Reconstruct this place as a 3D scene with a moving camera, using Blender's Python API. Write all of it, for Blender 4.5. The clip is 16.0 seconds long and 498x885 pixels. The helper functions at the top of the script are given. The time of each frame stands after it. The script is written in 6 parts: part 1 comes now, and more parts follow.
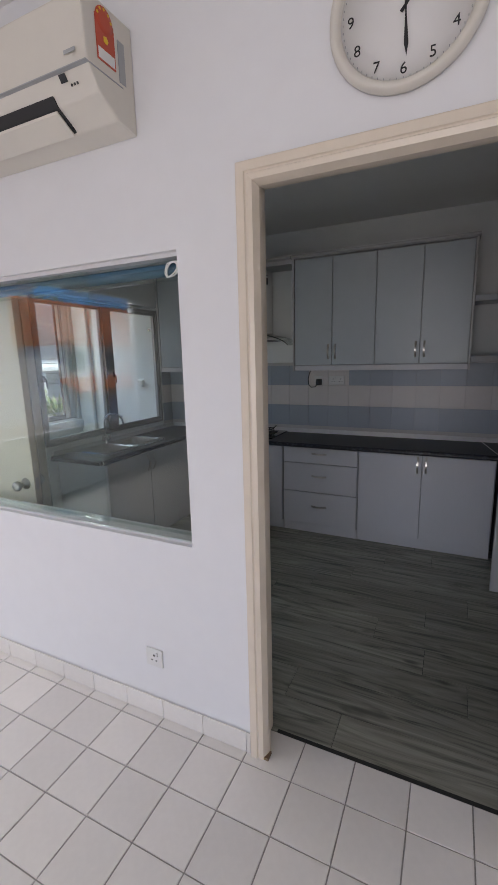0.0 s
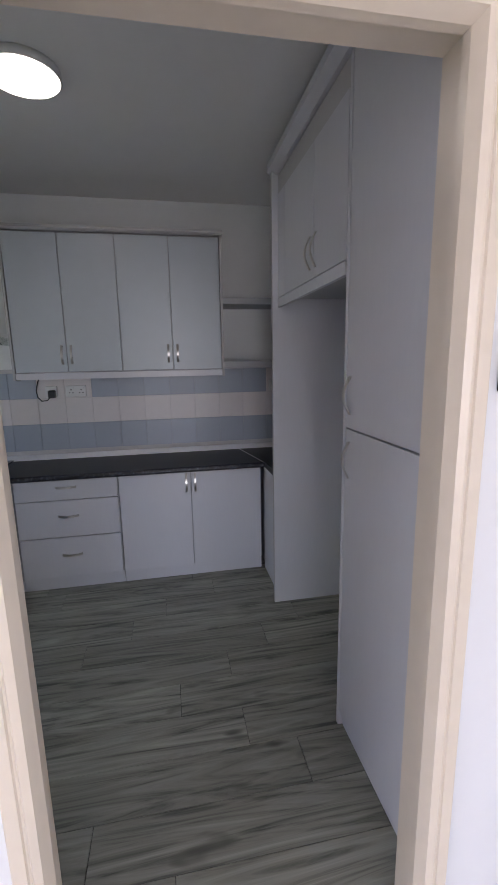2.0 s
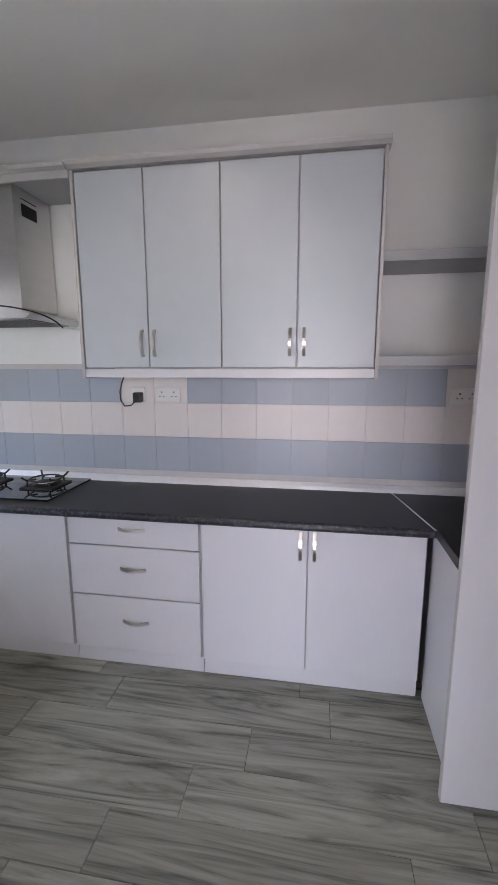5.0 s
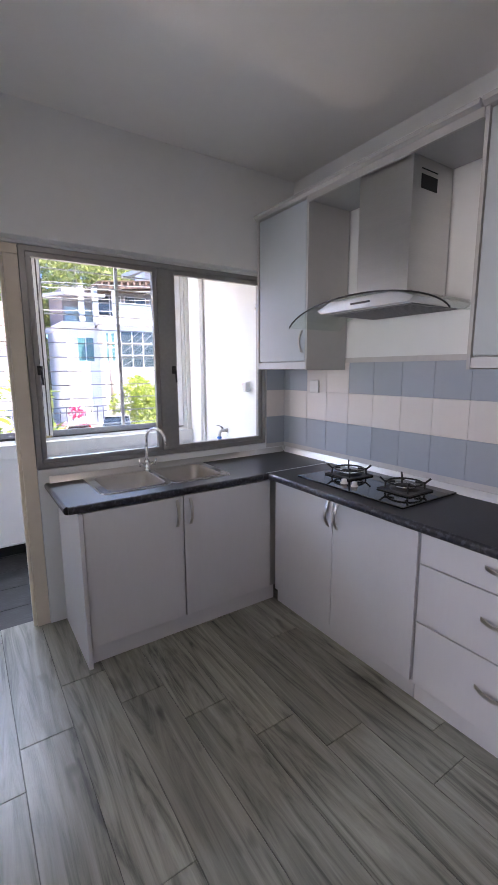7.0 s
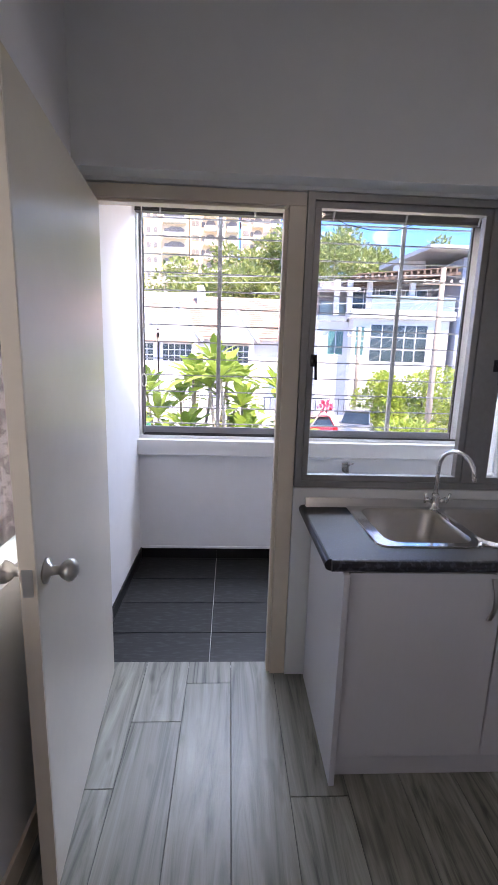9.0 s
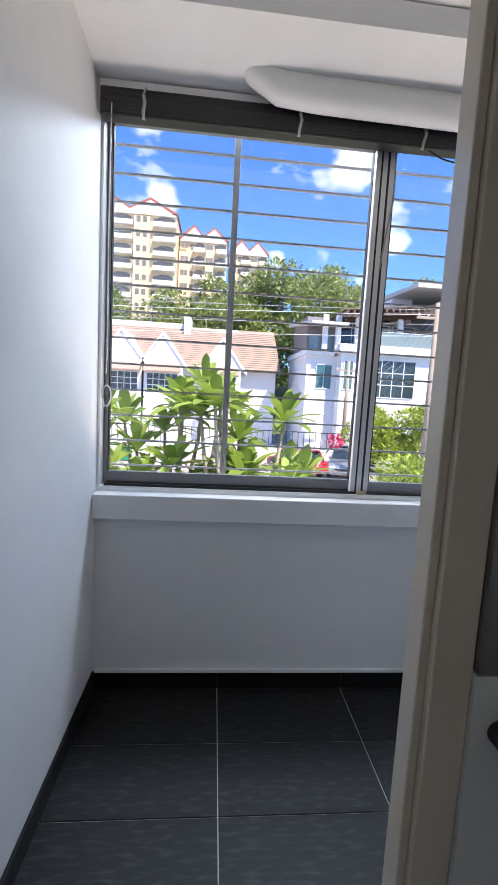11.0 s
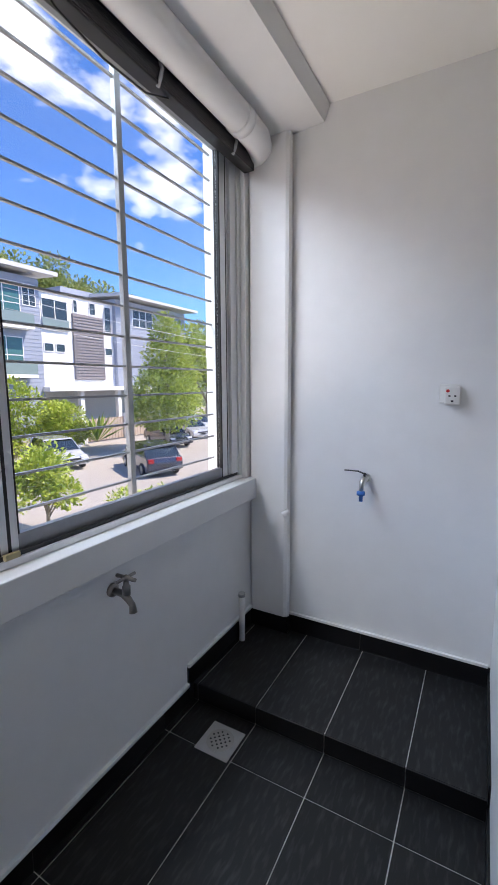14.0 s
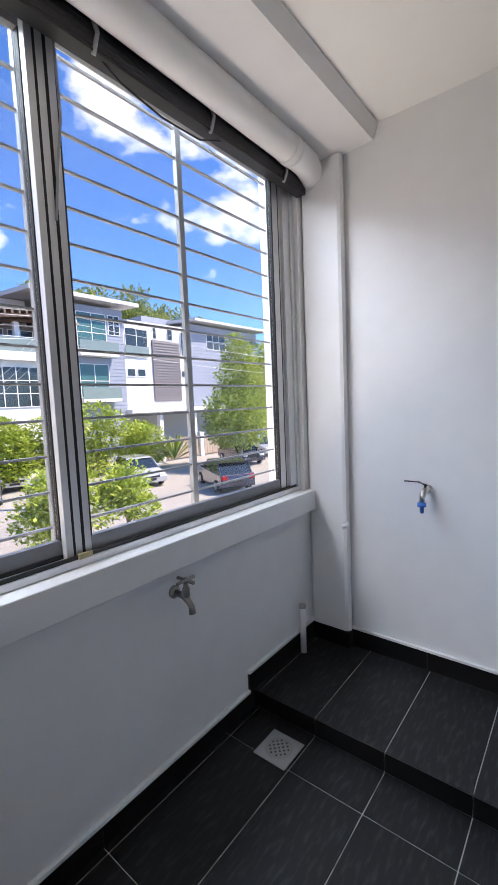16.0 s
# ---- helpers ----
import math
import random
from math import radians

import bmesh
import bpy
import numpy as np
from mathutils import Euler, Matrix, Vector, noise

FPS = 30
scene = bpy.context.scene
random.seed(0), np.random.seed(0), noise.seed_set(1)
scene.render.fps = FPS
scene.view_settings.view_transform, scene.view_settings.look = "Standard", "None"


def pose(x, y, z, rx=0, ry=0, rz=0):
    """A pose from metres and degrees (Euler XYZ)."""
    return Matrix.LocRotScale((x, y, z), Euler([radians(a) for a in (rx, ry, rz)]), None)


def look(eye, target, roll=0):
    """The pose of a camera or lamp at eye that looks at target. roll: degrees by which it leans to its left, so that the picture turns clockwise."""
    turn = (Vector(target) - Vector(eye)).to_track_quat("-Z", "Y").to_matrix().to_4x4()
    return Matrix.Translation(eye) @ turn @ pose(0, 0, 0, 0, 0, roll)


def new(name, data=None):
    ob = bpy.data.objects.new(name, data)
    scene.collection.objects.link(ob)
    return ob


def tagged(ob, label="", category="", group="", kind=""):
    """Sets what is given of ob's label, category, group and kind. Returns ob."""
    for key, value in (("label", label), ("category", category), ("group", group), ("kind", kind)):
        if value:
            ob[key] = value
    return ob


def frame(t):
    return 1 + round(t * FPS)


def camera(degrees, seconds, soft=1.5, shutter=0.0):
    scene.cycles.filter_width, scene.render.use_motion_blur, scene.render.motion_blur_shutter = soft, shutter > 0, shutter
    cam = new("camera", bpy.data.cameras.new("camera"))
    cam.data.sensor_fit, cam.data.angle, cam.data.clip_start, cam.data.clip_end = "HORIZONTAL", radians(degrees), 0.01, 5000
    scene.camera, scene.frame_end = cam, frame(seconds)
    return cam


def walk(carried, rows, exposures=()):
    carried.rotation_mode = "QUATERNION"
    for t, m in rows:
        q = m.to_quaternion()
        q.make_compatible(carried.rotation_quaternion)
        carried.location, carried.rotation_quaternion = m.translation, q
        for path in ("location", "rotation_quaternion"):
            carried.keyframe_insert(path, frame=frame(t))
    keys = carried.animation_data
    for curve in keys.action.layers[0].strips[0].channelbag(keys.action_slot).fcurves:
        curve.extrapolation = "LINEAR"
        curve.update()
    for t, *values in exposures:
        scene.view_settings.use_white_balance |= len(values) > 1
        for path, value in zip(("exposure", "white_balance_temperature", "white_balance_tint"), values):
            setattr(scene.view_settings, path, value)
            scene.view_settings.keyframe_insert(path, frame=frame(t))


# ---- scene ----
cam = camera(60.6, 16.0, soft=1.2)
PATH = [
    (0, (0.402, 1.332, 1.622), (-0.444, 3.101, 1.23), -1.4),
    (0.5, (0.425, 1.419, 1.609), (-0.011, 3.33, 1.216), 0.6),
    (1, (0.276, 1.502, 1.619), (0.19, 3.46, 1.223), -1.2),
    (1.5, (0.158, 1.71, 1.597), (0.223, 3.672, 1.214), -0.7),
    (2, (0.093, 1.924, 1.595), (0.454, 3.855, 1.216), -1.1),
    (2.5, (0.074, 2.132, 1.579), (0.574, 4.031, 1.2), -0.6),
    (3, (0.163, 2.374, 1.579), (0.66, 4.273, 1.197), 0.2),
    (3.2, (0.195, 2.457, 1.575), (0.684, 4.359, 1.197), 0.1),
    (5.3, (0.251, 3.156, 1.53), (-0.271, 5.056, 1.187), -0.4),
    (5.5, (0.231, 3.206, 1.52), (-0.438, 5.06, 1.184), -0.7),
    (6, (0.201, 3.343, 1.502), (-0.924, 4.965, 1.18), -0.6),
    (6.5, (0.14, 3.382, 1.487), (-1.291, 4.741, 1.165), -0.1),
    (7, (0.045, 3.379, 1.489), (-1.594, 4.474, 1.152), -0.3),
    (7.5, (-0.121, 3.377, 1.486), (-1.918, 4.184, 1.14), -0.5),
    (8, (-0.275, 3.366, 1.479), (-2.179, 3.865, 1.121), -0.4),
    (8.5, (-0.482, 3.389, 1.5), (-2.438, 3.576, 1.128), 0.6),
    (9, (-0.753, 3.395, 1.48), (-2.715, 3.491, 1.105), 1.7),
    (9.2, (-0.867, 3.383, 1.485), (-2.829, 3.477, 1.108), 1.6),
    (11.3, (-2.119, 3.219, 1.348), (-4.1, 3.426, 1.168), 3.4),
    (11.5, (-2.227, 3.206, 1.343), (-4.2, 3.478, 1.16), 3.7),
    (12, (-2.453, 3.209, 1.374), (-4.379, 3.706, 1.164), 2.2),
    (12.5, (-2.584, 3.223, 1.377), (-4.443, 3.929, 1.163), 2.1),
    (13, (-2.65, 3.246, 1.392), (-4.277, 4.388, 1.171), -0.6),
    (13.5, (-2.715, 3.267, 1.401), (-3.971, 4.801, 1.144), -1.2),
    (14, (-2.741, 3.283, 1.408), (-3.697, 5.018, 1.133), -0.3),
    (14.5, (-2.726, 3.282, 1.4), (-3.582, 5.071, 1.14), -1.1),
    (15, (-2.699, 3.279, 1.396), (-3.525, 5.085, 1.155), -1.9),
    (15.5, (-2.676, 3.267, 1.395), (-3.585, 5.036, 1.182), -1.8),
    (16, (-2.636, 3.266, 1.393), (-3.88, 4.82, 1.205), -2.4),
]

E_EXPO = [(0.0, 1.45, 7150, 17), (1.5, 1.55, 7050, 19), (2.2, 2.7, 6950, 20), (2.8, 3.35, 7050, 19), (5.5, 3.5, 7300, 25), (6.5, 3.45, 7350, 27), (7.5, 3.0, 7300, 28), (8.3, 2.9, 7300, 29), (9.2, 2.8, 7250, 29), (11.3, 1.9, 7050, 18), (12.5, 1.9, 6950, 18), (13.5, 1.65, 7100, 19), (16.0, 1.78, 7350, 20)]
walk(cam, [(t, look(eye, target, roll)) for t, eye, target, roll in PATH], E_EXPO)

# ---- sky, sun and large lights ----
SUN = Vector((0.50, 0.32, 0.80)).normalized()
world = bpy.data.worlds.new("sky")
scene.world = world
world.use_nodes = True
wn, wl = world.node_tree.nodes, world.node_tree.links
wn.clear()
w_out = wn.new("ShaderNodeOutputWorld")
w_bg = wn.new("ShaderNodeBackground")
w_sky = wn.new("ShaderNodeTexSky")
w_sky.sky_type, w_sky.sun_disc = "NISHITA", False
w_sky.sun_elevation = math.asin(SUN.z)
w_sky.sun_rotation = math.atan2(SUN.x, SUN.y)
w_sky.air_density, w_sky.dust_density, w_sky.ozone_density = 1.0, 0.1, 3.0
w_sky.altitude = 0
w_co = wn.new("ShaderNodeTexCoord")
w_map = wn.new("ShaderNodeMapping")
w_map.inputs["Scale"].default_value = (1.0, 1.0, 1.9)
w_map.inputs["Location"].default_value = (0.55, 0.2, 0.1)
w_noise = wn.new("ShaderNodeTexNoise")
w_noise.inputs["Scale"].default_value, w_noise.inputs["Detail"].default_value = 9.0, 8.0
w_noise.inputs["Roughness"].default_value = 0.52
w_ramp = wn.new("ShaderNodeValToRGB")
w_ramp.color_ramp.elements[0].position, w_ramp.color_ramp.elements[1].position = 0.62, 0.98
w_mix = wn.new("ShaderNodeMix")
w_mix.data_type = "RGBA"
w_mix.inputs[7].default_value = (8.0, 8.3, 8.6, 1)
wl.new(w_co.outputs["Generated"], w_map.inputs["Vector"])
wl.new(w_map.outputs["Vector"], w_noise.inputs["Vector"])
# cumulus banks over the hill and the street: direction, reach
CLOUDS = (((-0.81, -0.02, 0.59), 0.16), ((-0.91, -0.13, 0.39), 0.09), ((-0.86, 0.245, 0.448), 0.085), ((-0.877, 0.347, 0.331), 0.065), ((-0.67, 0.51, 0.545), 0.13), ((-0.57, 0.66, 0.50), 0.15),
    ((-0.554, 0.719, 0.41), 0.10), ((-0.63, 0.697, 0.347), 0.05), ((-0.946, 0.121, 0.30), 0.045), ((-0.75, 0.25, 0.61), 0.06))
w_last = None
for w_dir, w_reach in CLOUDS:
    w_dist, w_fall = wn.new("ShaderNodeVectorMath"), wn.new("ShaderNodeMapRange")
    w_dist.operation = "DISTANCE"
    w_dist.inputs[1].default_value = Vector(w_dir).normalized()
    w_fall.interpolation_type = "SMOOTHSTEP"
    w_fall.inputs["From Min"].default_value, w_fall.inputs["From Max"].default_value = 0.0, w_reach * 0.98
    w_fall.inputs["To Min"].default_value, w_fall.inputs["To Max"].default_value = 0.30, 0.0
    wl.new(w_co.outputs["Generated"], w_dist.inputs[0])
    wl.new(w_dist.outputs["Value"], w_fall.inputs["Value"])
    if w_last:
        w_max = wn.new("ShaderNodeMath")
        w_max.operation = "MAXIMUM"
        wl.new(w_last, w_max.inputs[0])
        wl.new(w_fall.outputs["Result"], w_max.inputs[1])
        w_last = w_max.outputs[0]
    else:
        w_last = w_fall.outputs["Result"]
w_bank = wn.new("ShaderNodeMath")
w_bank.operation = "ADD"
wl.new(w_noise.outputs["Fac"], w_bank.inputs[0])
wl.new(w_last, w_bank.inputs[1])
wl.new(w_bank.outputs[0], w_ramp.inputs["Fac"])
wl.new(w_ramp.outputs["Color"], w_mix.inputs[0])
w_deep = wn.new("ShaderNodeVectorMath")
w_deep.operation = "MULTIPLY"
w_deep.inputs[1].default_value = (0.34, 0.60, 1.0)
wl.new(w_sky.outputs["Color"], w_deep.inputs[0])
wl.new(w_deep.outputs["Vector"], w_mix.inputs[6])
wl.new(w_mix.outputs[2], w_bg.inputs["Color"])
w_bg.inputs["Strength"].default_value = 0.10
wl.new(w_bg.outputs["Background"], w_out.inputs["Surface"])

sun_data = bpy.data.lights.new("sun", "SUN")
sun_data.energy, sun_data.angle, sun_data.color = 2.6, radians(0.5), (1.0, 0.95, 0.88)
sun_lamp = new("sun", sun_data)
sun_lamp.matrix_world = look(SUN * 60, (0, 0, 0))

def window_light(name, place, target, width, height, watts, color):
    data = bpy.data.lights.new(name, "AREA")
    data.shape, data.size, data.size_y, data.energy, data.color = "RECTANGLE", width, height, watts, color
    ob = new(name, data)
    ob.matrix_world = look(place, target)
    return ob

# added fill lamps outside the yard window, for sky from above and sunlit-ground bounce
window_light("yard_sky_fill", (-4.6, 3.98, 3.0), (-3.0, 3.98, 0.1), 2.1, 0.5, 27, (0.60, 0.80, 1.0))
window_light("yard_ground_fill", (-4.5, 3.98, 0.28), (-1.0, 3.98, 2.5), 2.1, 0.6, 15, (1.0, 0.95, 0.88))
# added fill lamp behind the camera, brightening the hall
window_light("hall_front_fill", (0.6, -3.05, 1.25), (0.6, 0, 1.15), 3.3, 2.1, 22, (0.97, 0.98, 1.0))
# added lamp for the sky light through the hall's side window
window_light("hall_side_light", (-4.75, 0.5, 2.95), (-2.0, 0.7, 0.3), 2.8, 0.7, 62, (0.95, 0.98, 1.0))

# ---- materials ----
def mat(name, color, rough=0.5, metal=0.0, vary=0.06, scale=6.0, bump=0.0, bump_scale=60.0, piece=0.0, spec=None, emit=None, stretch=(1, 1, 1), coat=0.0):
    m = bpy.data.materials.new(name)
    m.use_nodes = True
    n, l = m.node_tree.nodes, m.node_tree.links
    b = n["Principled BSDF"]
    b.inputs["Roughness"].default_value, b.inputs["Metallic"].default_value = rough, metal
    if spec is not None:
        b.inputs["Specular IOR Level"].default_value = spec
    b.inputs["Coat Weight"].default_value = coat
    co, mp = n.new("ShaderNodeTexCoord"), n.new("ShaderNodeMapping")
    mp.inputs["Scale"].default_value = stretch
    l.new(co.outputs["Object"], mp.inputs["Vector"])
    big, small = n.new("ShaderNodeTexNoise"), n.new("ShaderNodeTexNoise")
    big.inputs["Scale"].default_value, big.inputs["Detail"].default_value = scale * 0.25, 4
    small.inputs["Scale"].default_value, small.inputs["Detail"].default_value = scale * 4, 6
    l.new(mp.outputs["Vector"], big.inputs["Vector"])
    l.new(mp.outputs["Vector"], small.inputs["Vector"])
    add = n.new("ShaderNodeMath")
    add.operation = "ADD"
    l.new(big.outputs["Fac"], add.inputs[0])
    l.new(small.outputs["Fac"], add.inputs[1])
    last = add.outputs[0]
    if piece:
        info, mul, add2 = n.new("ShaderNodeObjectInfo"), n.new("ShaderNodeMath"), n.new("ShaderNodeMath")
        mul.operation, add2.operation = "MULTIPLY_ADD", "ADD"
        mul.inputs[1].default_value, mul.inputs[2].default_value = piece / max(vary, 1e-3), -0.5 * piece / max(vary, 1e-3)
        l.new(info.outputs["Random"], mul.inputs[0])
        l.new(mul.outputs[0], add2.inputs[0])
        l.new(last, add2.inputs[1])
        last = add2.outputs[0]
    rng = n.new("ShaderNodeMapRange")
    rng.clamp = False
    rng.inputs["From Min"].default_value, rng.inputs["From Max"].default_value = 0.5, 1.5
    rng.inputs["To Min"].default_value, rng.inputs["To Max"].default_value = 1 - vary, 1 + vary
    l.new(last, rng.inputs["Value"])
    vm = n.new("ShaderNodeVectorMath")
    vm.operation = "SCALE"
    vm.inputs[0].default_value = color
    l.new(rng.outputs["Result"], vm.inputs["Scale"])
    l.new(vm.outputs["Vector"], b.inputs["Base Color"])
    if bump:
        bt, bp = n.new("ShaderNodeTexNoise"), n.new("ShaderNodeBump")
        bt.inputs["Scale"].default_value, bt.inputs["Detail"].default_value = bump_scale, 5
        bp.inputs["Strength"].default_value, bp.inputs["Distance"].default_value = bump, 0.004
        l.new(mp.outputs["Vector"], bt.inputs["Vector"])
        l.new(bt.outputs["Fac"], bp.inputs["Height"])
        l.new(bp.outputs["Normal"], b.inputs["Normal"])
    if emit:
        b.inputs["Emission Color"].default_value, b.inputs["Emission Strength"].default_value = (*emit[:3], 1), emit[3]
    return m

def wood_plank(name):
    m = mat(name, (0.2, 0.205, 0.19), 0.34, vary=0.1, piece=0.10, bump=0.12, bump_scale=30, stretch=(0.6, 8, 8))
    n, l = m.node_tree.nodes, m.node_tree.links
    b = n["Principled BSDF"]
    info, co, mp = n.new("ShaderNodeObjectInfo"), n.new("ShaderNodeTexCoord"), n.new("ShaderNodeMapping")
    off = n.new("ShaderNodeVectorMath")
    off.operation = "MULTIPLY_ADD"
    off.inputs[1].default_value = (37, 51, 23)
    l.new(info.outputs["Random"], off.inputs[0])
    l.new(co.outputs["Object"], off.inputs[2])
    mp.inputs["Scale"].default_value = (0.5, 6.5, 1)
    l.new(off.outputs["Vector"], mp.inputs["Vector"])
    grain = n.new("ShaderNodeTexNoise")
    grain.inputs["Scale"].default_value, grain.inputs["Detail"].default_value, grain.inputs["Distortion"].default_value = 2.0, 10, 2.2
    grain.inputs["Roughness"].default_value = 0.62
    l.new(mp.outputs["Vector"], grain.inputs["Vector"])
    ramp = n.new("ShaderNodeValToRGB")
    els = ramp.color_ramp.elements
    els[0].position, els[0].color = 0.32, (0.065, 0.067, 0.058, 1)
    els[1].position, els[1].color = 0.72, (0.36, 0.36, 0.31, 1)
    mid = els.new(0.47)
    mid.color = (0.215, 0.215, 0.182, 1)
    l.new(grain.outputs["Fac"], ramp.inputs["Fac"])
    knot, kr, mix = n.new("ShaderNodeTexNoise"), n.new("ShaderNodeValToRGB"), n.new("ShaderNodeMix")
    km = n.new("ShaderNodeMapping")
    km.inputs["Scale"].default_value = (2.2, 6.5, 1)
    l.new(off.outputs["Vector"], km.inputs["Vector"])
    l.new(km.outputs["Vector"], knot.inputs["Vector"])
    knot.inputs["Scale"].default_value, knot.inputs["Detail"].default_value = 1.6, 2
    kr.color_ramp.elements[0].position, kr.color_ramp.elements[1].position = 0.66, 0.76
    l.new(knot.outputs["Fac"], kr.inputs["Fac"])
    mix.data_type = "RGBA"
    mix.inputs[7].default_value = (0.09, 0.088, 0.075, 1)
    l.new(kr.outputs["Color"], mix.inputs[0])
    l.new(ramp.outputs["Color"], mix.inputs[6])
    vary = n.new("ShaderNodeMapRange")
    vary.inputs["To Min"].default_value, vary.inputs["To Max"].default_value = 0.86, 1.12
    l.new(info.outputs["Random"], vary.inputs["Value"])
    vm = n.new("ShaderNodeVectorMath")
    vm.operation = "SCALE"
    l.new(mix.outputs[2], vm.inputs[0])
    l.new(vary.outputs["Result"], vm.inputs["Scale"])
    l.new(vm.outputs["Vector"], b.inputs["Base Color"])
    return m

def speckled(name, base, fleck, size, rough, low=0.56, high=0.7, stretch=(1, 1, 1)):
    m = mat(name, base, rough)
    n, l = m.node_tree.nodes, m.node_tree.links
    b = n["Principled BSDF"]
    co, mp, t, r, mix = n.new("ShaderNodeTexCoord"), n.new("ShaderNodeMapping"), n.new("ShaderNodeTexNoise"), n.new("ShaderNodeValToRGB"), n.new("ShaderNodeMix")
    mp.inputs["Scale"].default_value = stretch
    t.inputs["Scale"].default_value, t.inputs["Detail"].default_value = size, 5
    r.color_ramp.elements[0].position, r.color_ramp.elements[1].position = low, high
    l.new(co.outputs["Object"], mp.inputs["Vector"])
    l.new(mp.outputs["Vector"], t.inputs["Vector"])
    l.new(t.outputs["Fac"], r.inputs["Fac"])
    mix.data_type = "RGBA"
    mix.inputs[6].default_value, mix.inputs[7].default_value = (*base, 1), (*fleck, 1)
    l.new(r.outputs["Color"], mix.inputs[0])
    l.new(mix.outputs[2], b.inputs["Base Color"])
    return m

def glass(name, tint=(1, 1, 1), rough=0.0):
    m = bpy.data.materials.new(name)
    m.use_nodes = True
    n, l = m.node_tree.nodes, m.node_tree.links
    n.remove(n["Principled BSDF"])
    tr, gl, fr, mx = n.new("ShaderNodeBsdfTransparent"), n.new("ShaderNodeBsdfGlossy"), n.new("ShaderNodeLayerWeight"), n.new("ShaderNodeMixShader")
    pw, sc = n.new("ShaderNodeMath"), n.new("ShaderNodeMath")
    pw.operation, sc.operation = "POWER", "MULTIPLY_ADD"
    pw.inputs[1].default_value, sc.inputs[1].default_value, sc.inputs[2].default_value = 5.0, 0.7, 0.045
    tr.inputs["Color"].default_value = (*tint, 1)
    gl.inputs["Roughness"].default_value = rough
    l.new(fr.outputs["Facing"], pw.inputs[0])
    l.new(pw.outputs[0], sc.inputs[0])
    l.new(sc.outputs[0], mx.inputs[0])
    l.new(tr.outputs[0], mx.inputs[1])
    l.new(gl.outputs[0], mx.inputs[2])
    l.new(mx.outputs[0], n["Material Output"].inputs["Surface"])
    return m

M_WALL = mat("white_wall_paint", (0.74, 0.745, 0.76), 0.6, vary=0.025, scale=3, bump=0.10, bump_scale=25)
M_KWALL = mat("kitchen_wall_paint", (0.76, 0.775, 0.77), 0.6, vary=0.03, scale=3, bump=0.10, bump_scale=25)
M_YWALL = mat("yard_wall_paint", (0.75, 0.75, 0.755), 0.55, vary=0.04, scale=2.5, bump=0.22, bump_scale=18)
M_CEIL = mat("ceiling_paint", (0.80, 0.795, 0.78), 0.75, vary=0.02, scale=3, bump=0.05)
M_CREAM = mat("cream_gloss_paint", (0.70, 0.615, 0.51), 0.28, vary=0.05, scale=5, bump=0.08, bump_scale=20)
M_DOOR = mat("ivory_door_paint", (0.74, 0.69, 0.59), 0.25, vary=0.03, scale=4, bump=0.05, bump_scale=15)
M_CAB = mat("light_grey_laminate", (0.56, 0.565, 0.595), 0.38, vary=0.025, scale=3, bump=0.03, bump_scale=90, stretch=(6, 6, 1))
M_CABU = mat("pale_blue_grey_laminate", (0.42, 0.465, 0.50), 0.36, vary=0.03, scale=3, bump=0.03, bump_scale=90)
M_CARC = mat("grey_carcass_board", (0.36, 0.37, 0.385), 0.45, vary=0.04, scale=4, bump=0.04)
M_EDGE = mat("grey_edge_trim", (0.44, 0.435, 0.435), 0.4, vary=0.04)
M_GAP = mat("dark_shadow_gap", (0.03, 0.03, 0.03), 0.8)
M_TOP = speckled("black_laminate_worktop", (0.010, 0.0105, 0.013), (0.03, 0.032, 0.04), 160, 0.40)
M_NOSE = speckled("mottled_worktop_edge", (0.014, 0.015, 0.022), (0.06, 0.066, 0.085), 55, 0.35, 0.50, 0.64)
M_STEEL = mat("brushed_steel", (0.62, 0.61, 0.60), 0.28, 1.0, vary=0.06, scale=8, bump=0.06, bump_scale=120, stretch=(1, 1, 12))
M_BOWL = mat("satin_steel_bowl", (0.46, 0.43, 0.40), 0.38, 1.0, vary=0.06, scale=10)
M_CHROME = mat("chrome", (0.80, 0.80, 0.81), 0.12, 1.0, vary=0.03)
M_WORN = mat("worn_chrome", (0.30, 0.29, 0.28), 0.28, 1.0, vary=0.12, scale=14)
M_NICKEL = mat("satin_nickel", (0.56, 0.54, 0.51), 0.30, 1.0, vary=0.05)
M_ALU = mat("aged_aluminium", (0.34, 0.335, 0.325), 0.42, 0.7, vary=0.10, scale=12, bump=0.06)
M_ALUW = mat("bright_aluminium", (0.72, 0.72, 0.73), 0.4, 0.35, vary=0.07, scale=10)
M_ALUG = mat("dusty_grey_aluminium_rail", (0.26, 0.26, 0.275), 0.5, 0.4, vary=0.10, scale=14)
M_GRILLE = mat("grille_paint", (0.24, 0.24, 0.25), 0.45, vary=0.10, scale=16, bump=0.1)
M_BLACK = mat("black_plastic", (0.015, 0.015, 0.017), 0.4)
M_RUBBER = mat("black_rubber", (0.02, 0.02, 0.02), 0.65)
M_IRON = mat("cast_iron", (0.03, 0.03, 0.03), 0.55, 0.3, bump=0.2)
M_HOB = mat("black_glass", (0.008, 0.008, 0.009), 0.06, vary=0.02, coat=0.5)
M_WPLAST = mat("white_plastic", (0.72, 0.72, 0.70), 0.35, vary=0.02)
M_IVPLAST = mat("ivory_plastic", (0.66, 0.625, 0.56), 0.38, vary=0.02)
M_DARK = mat("dark_grille", (0.012, 0.012, 0.014), 0.6)
M_TILE_B = mat("blue_grey_wall_tile", (0.335, 0.375, 0.435), 0.38, vary=0.03, piece=0.05)
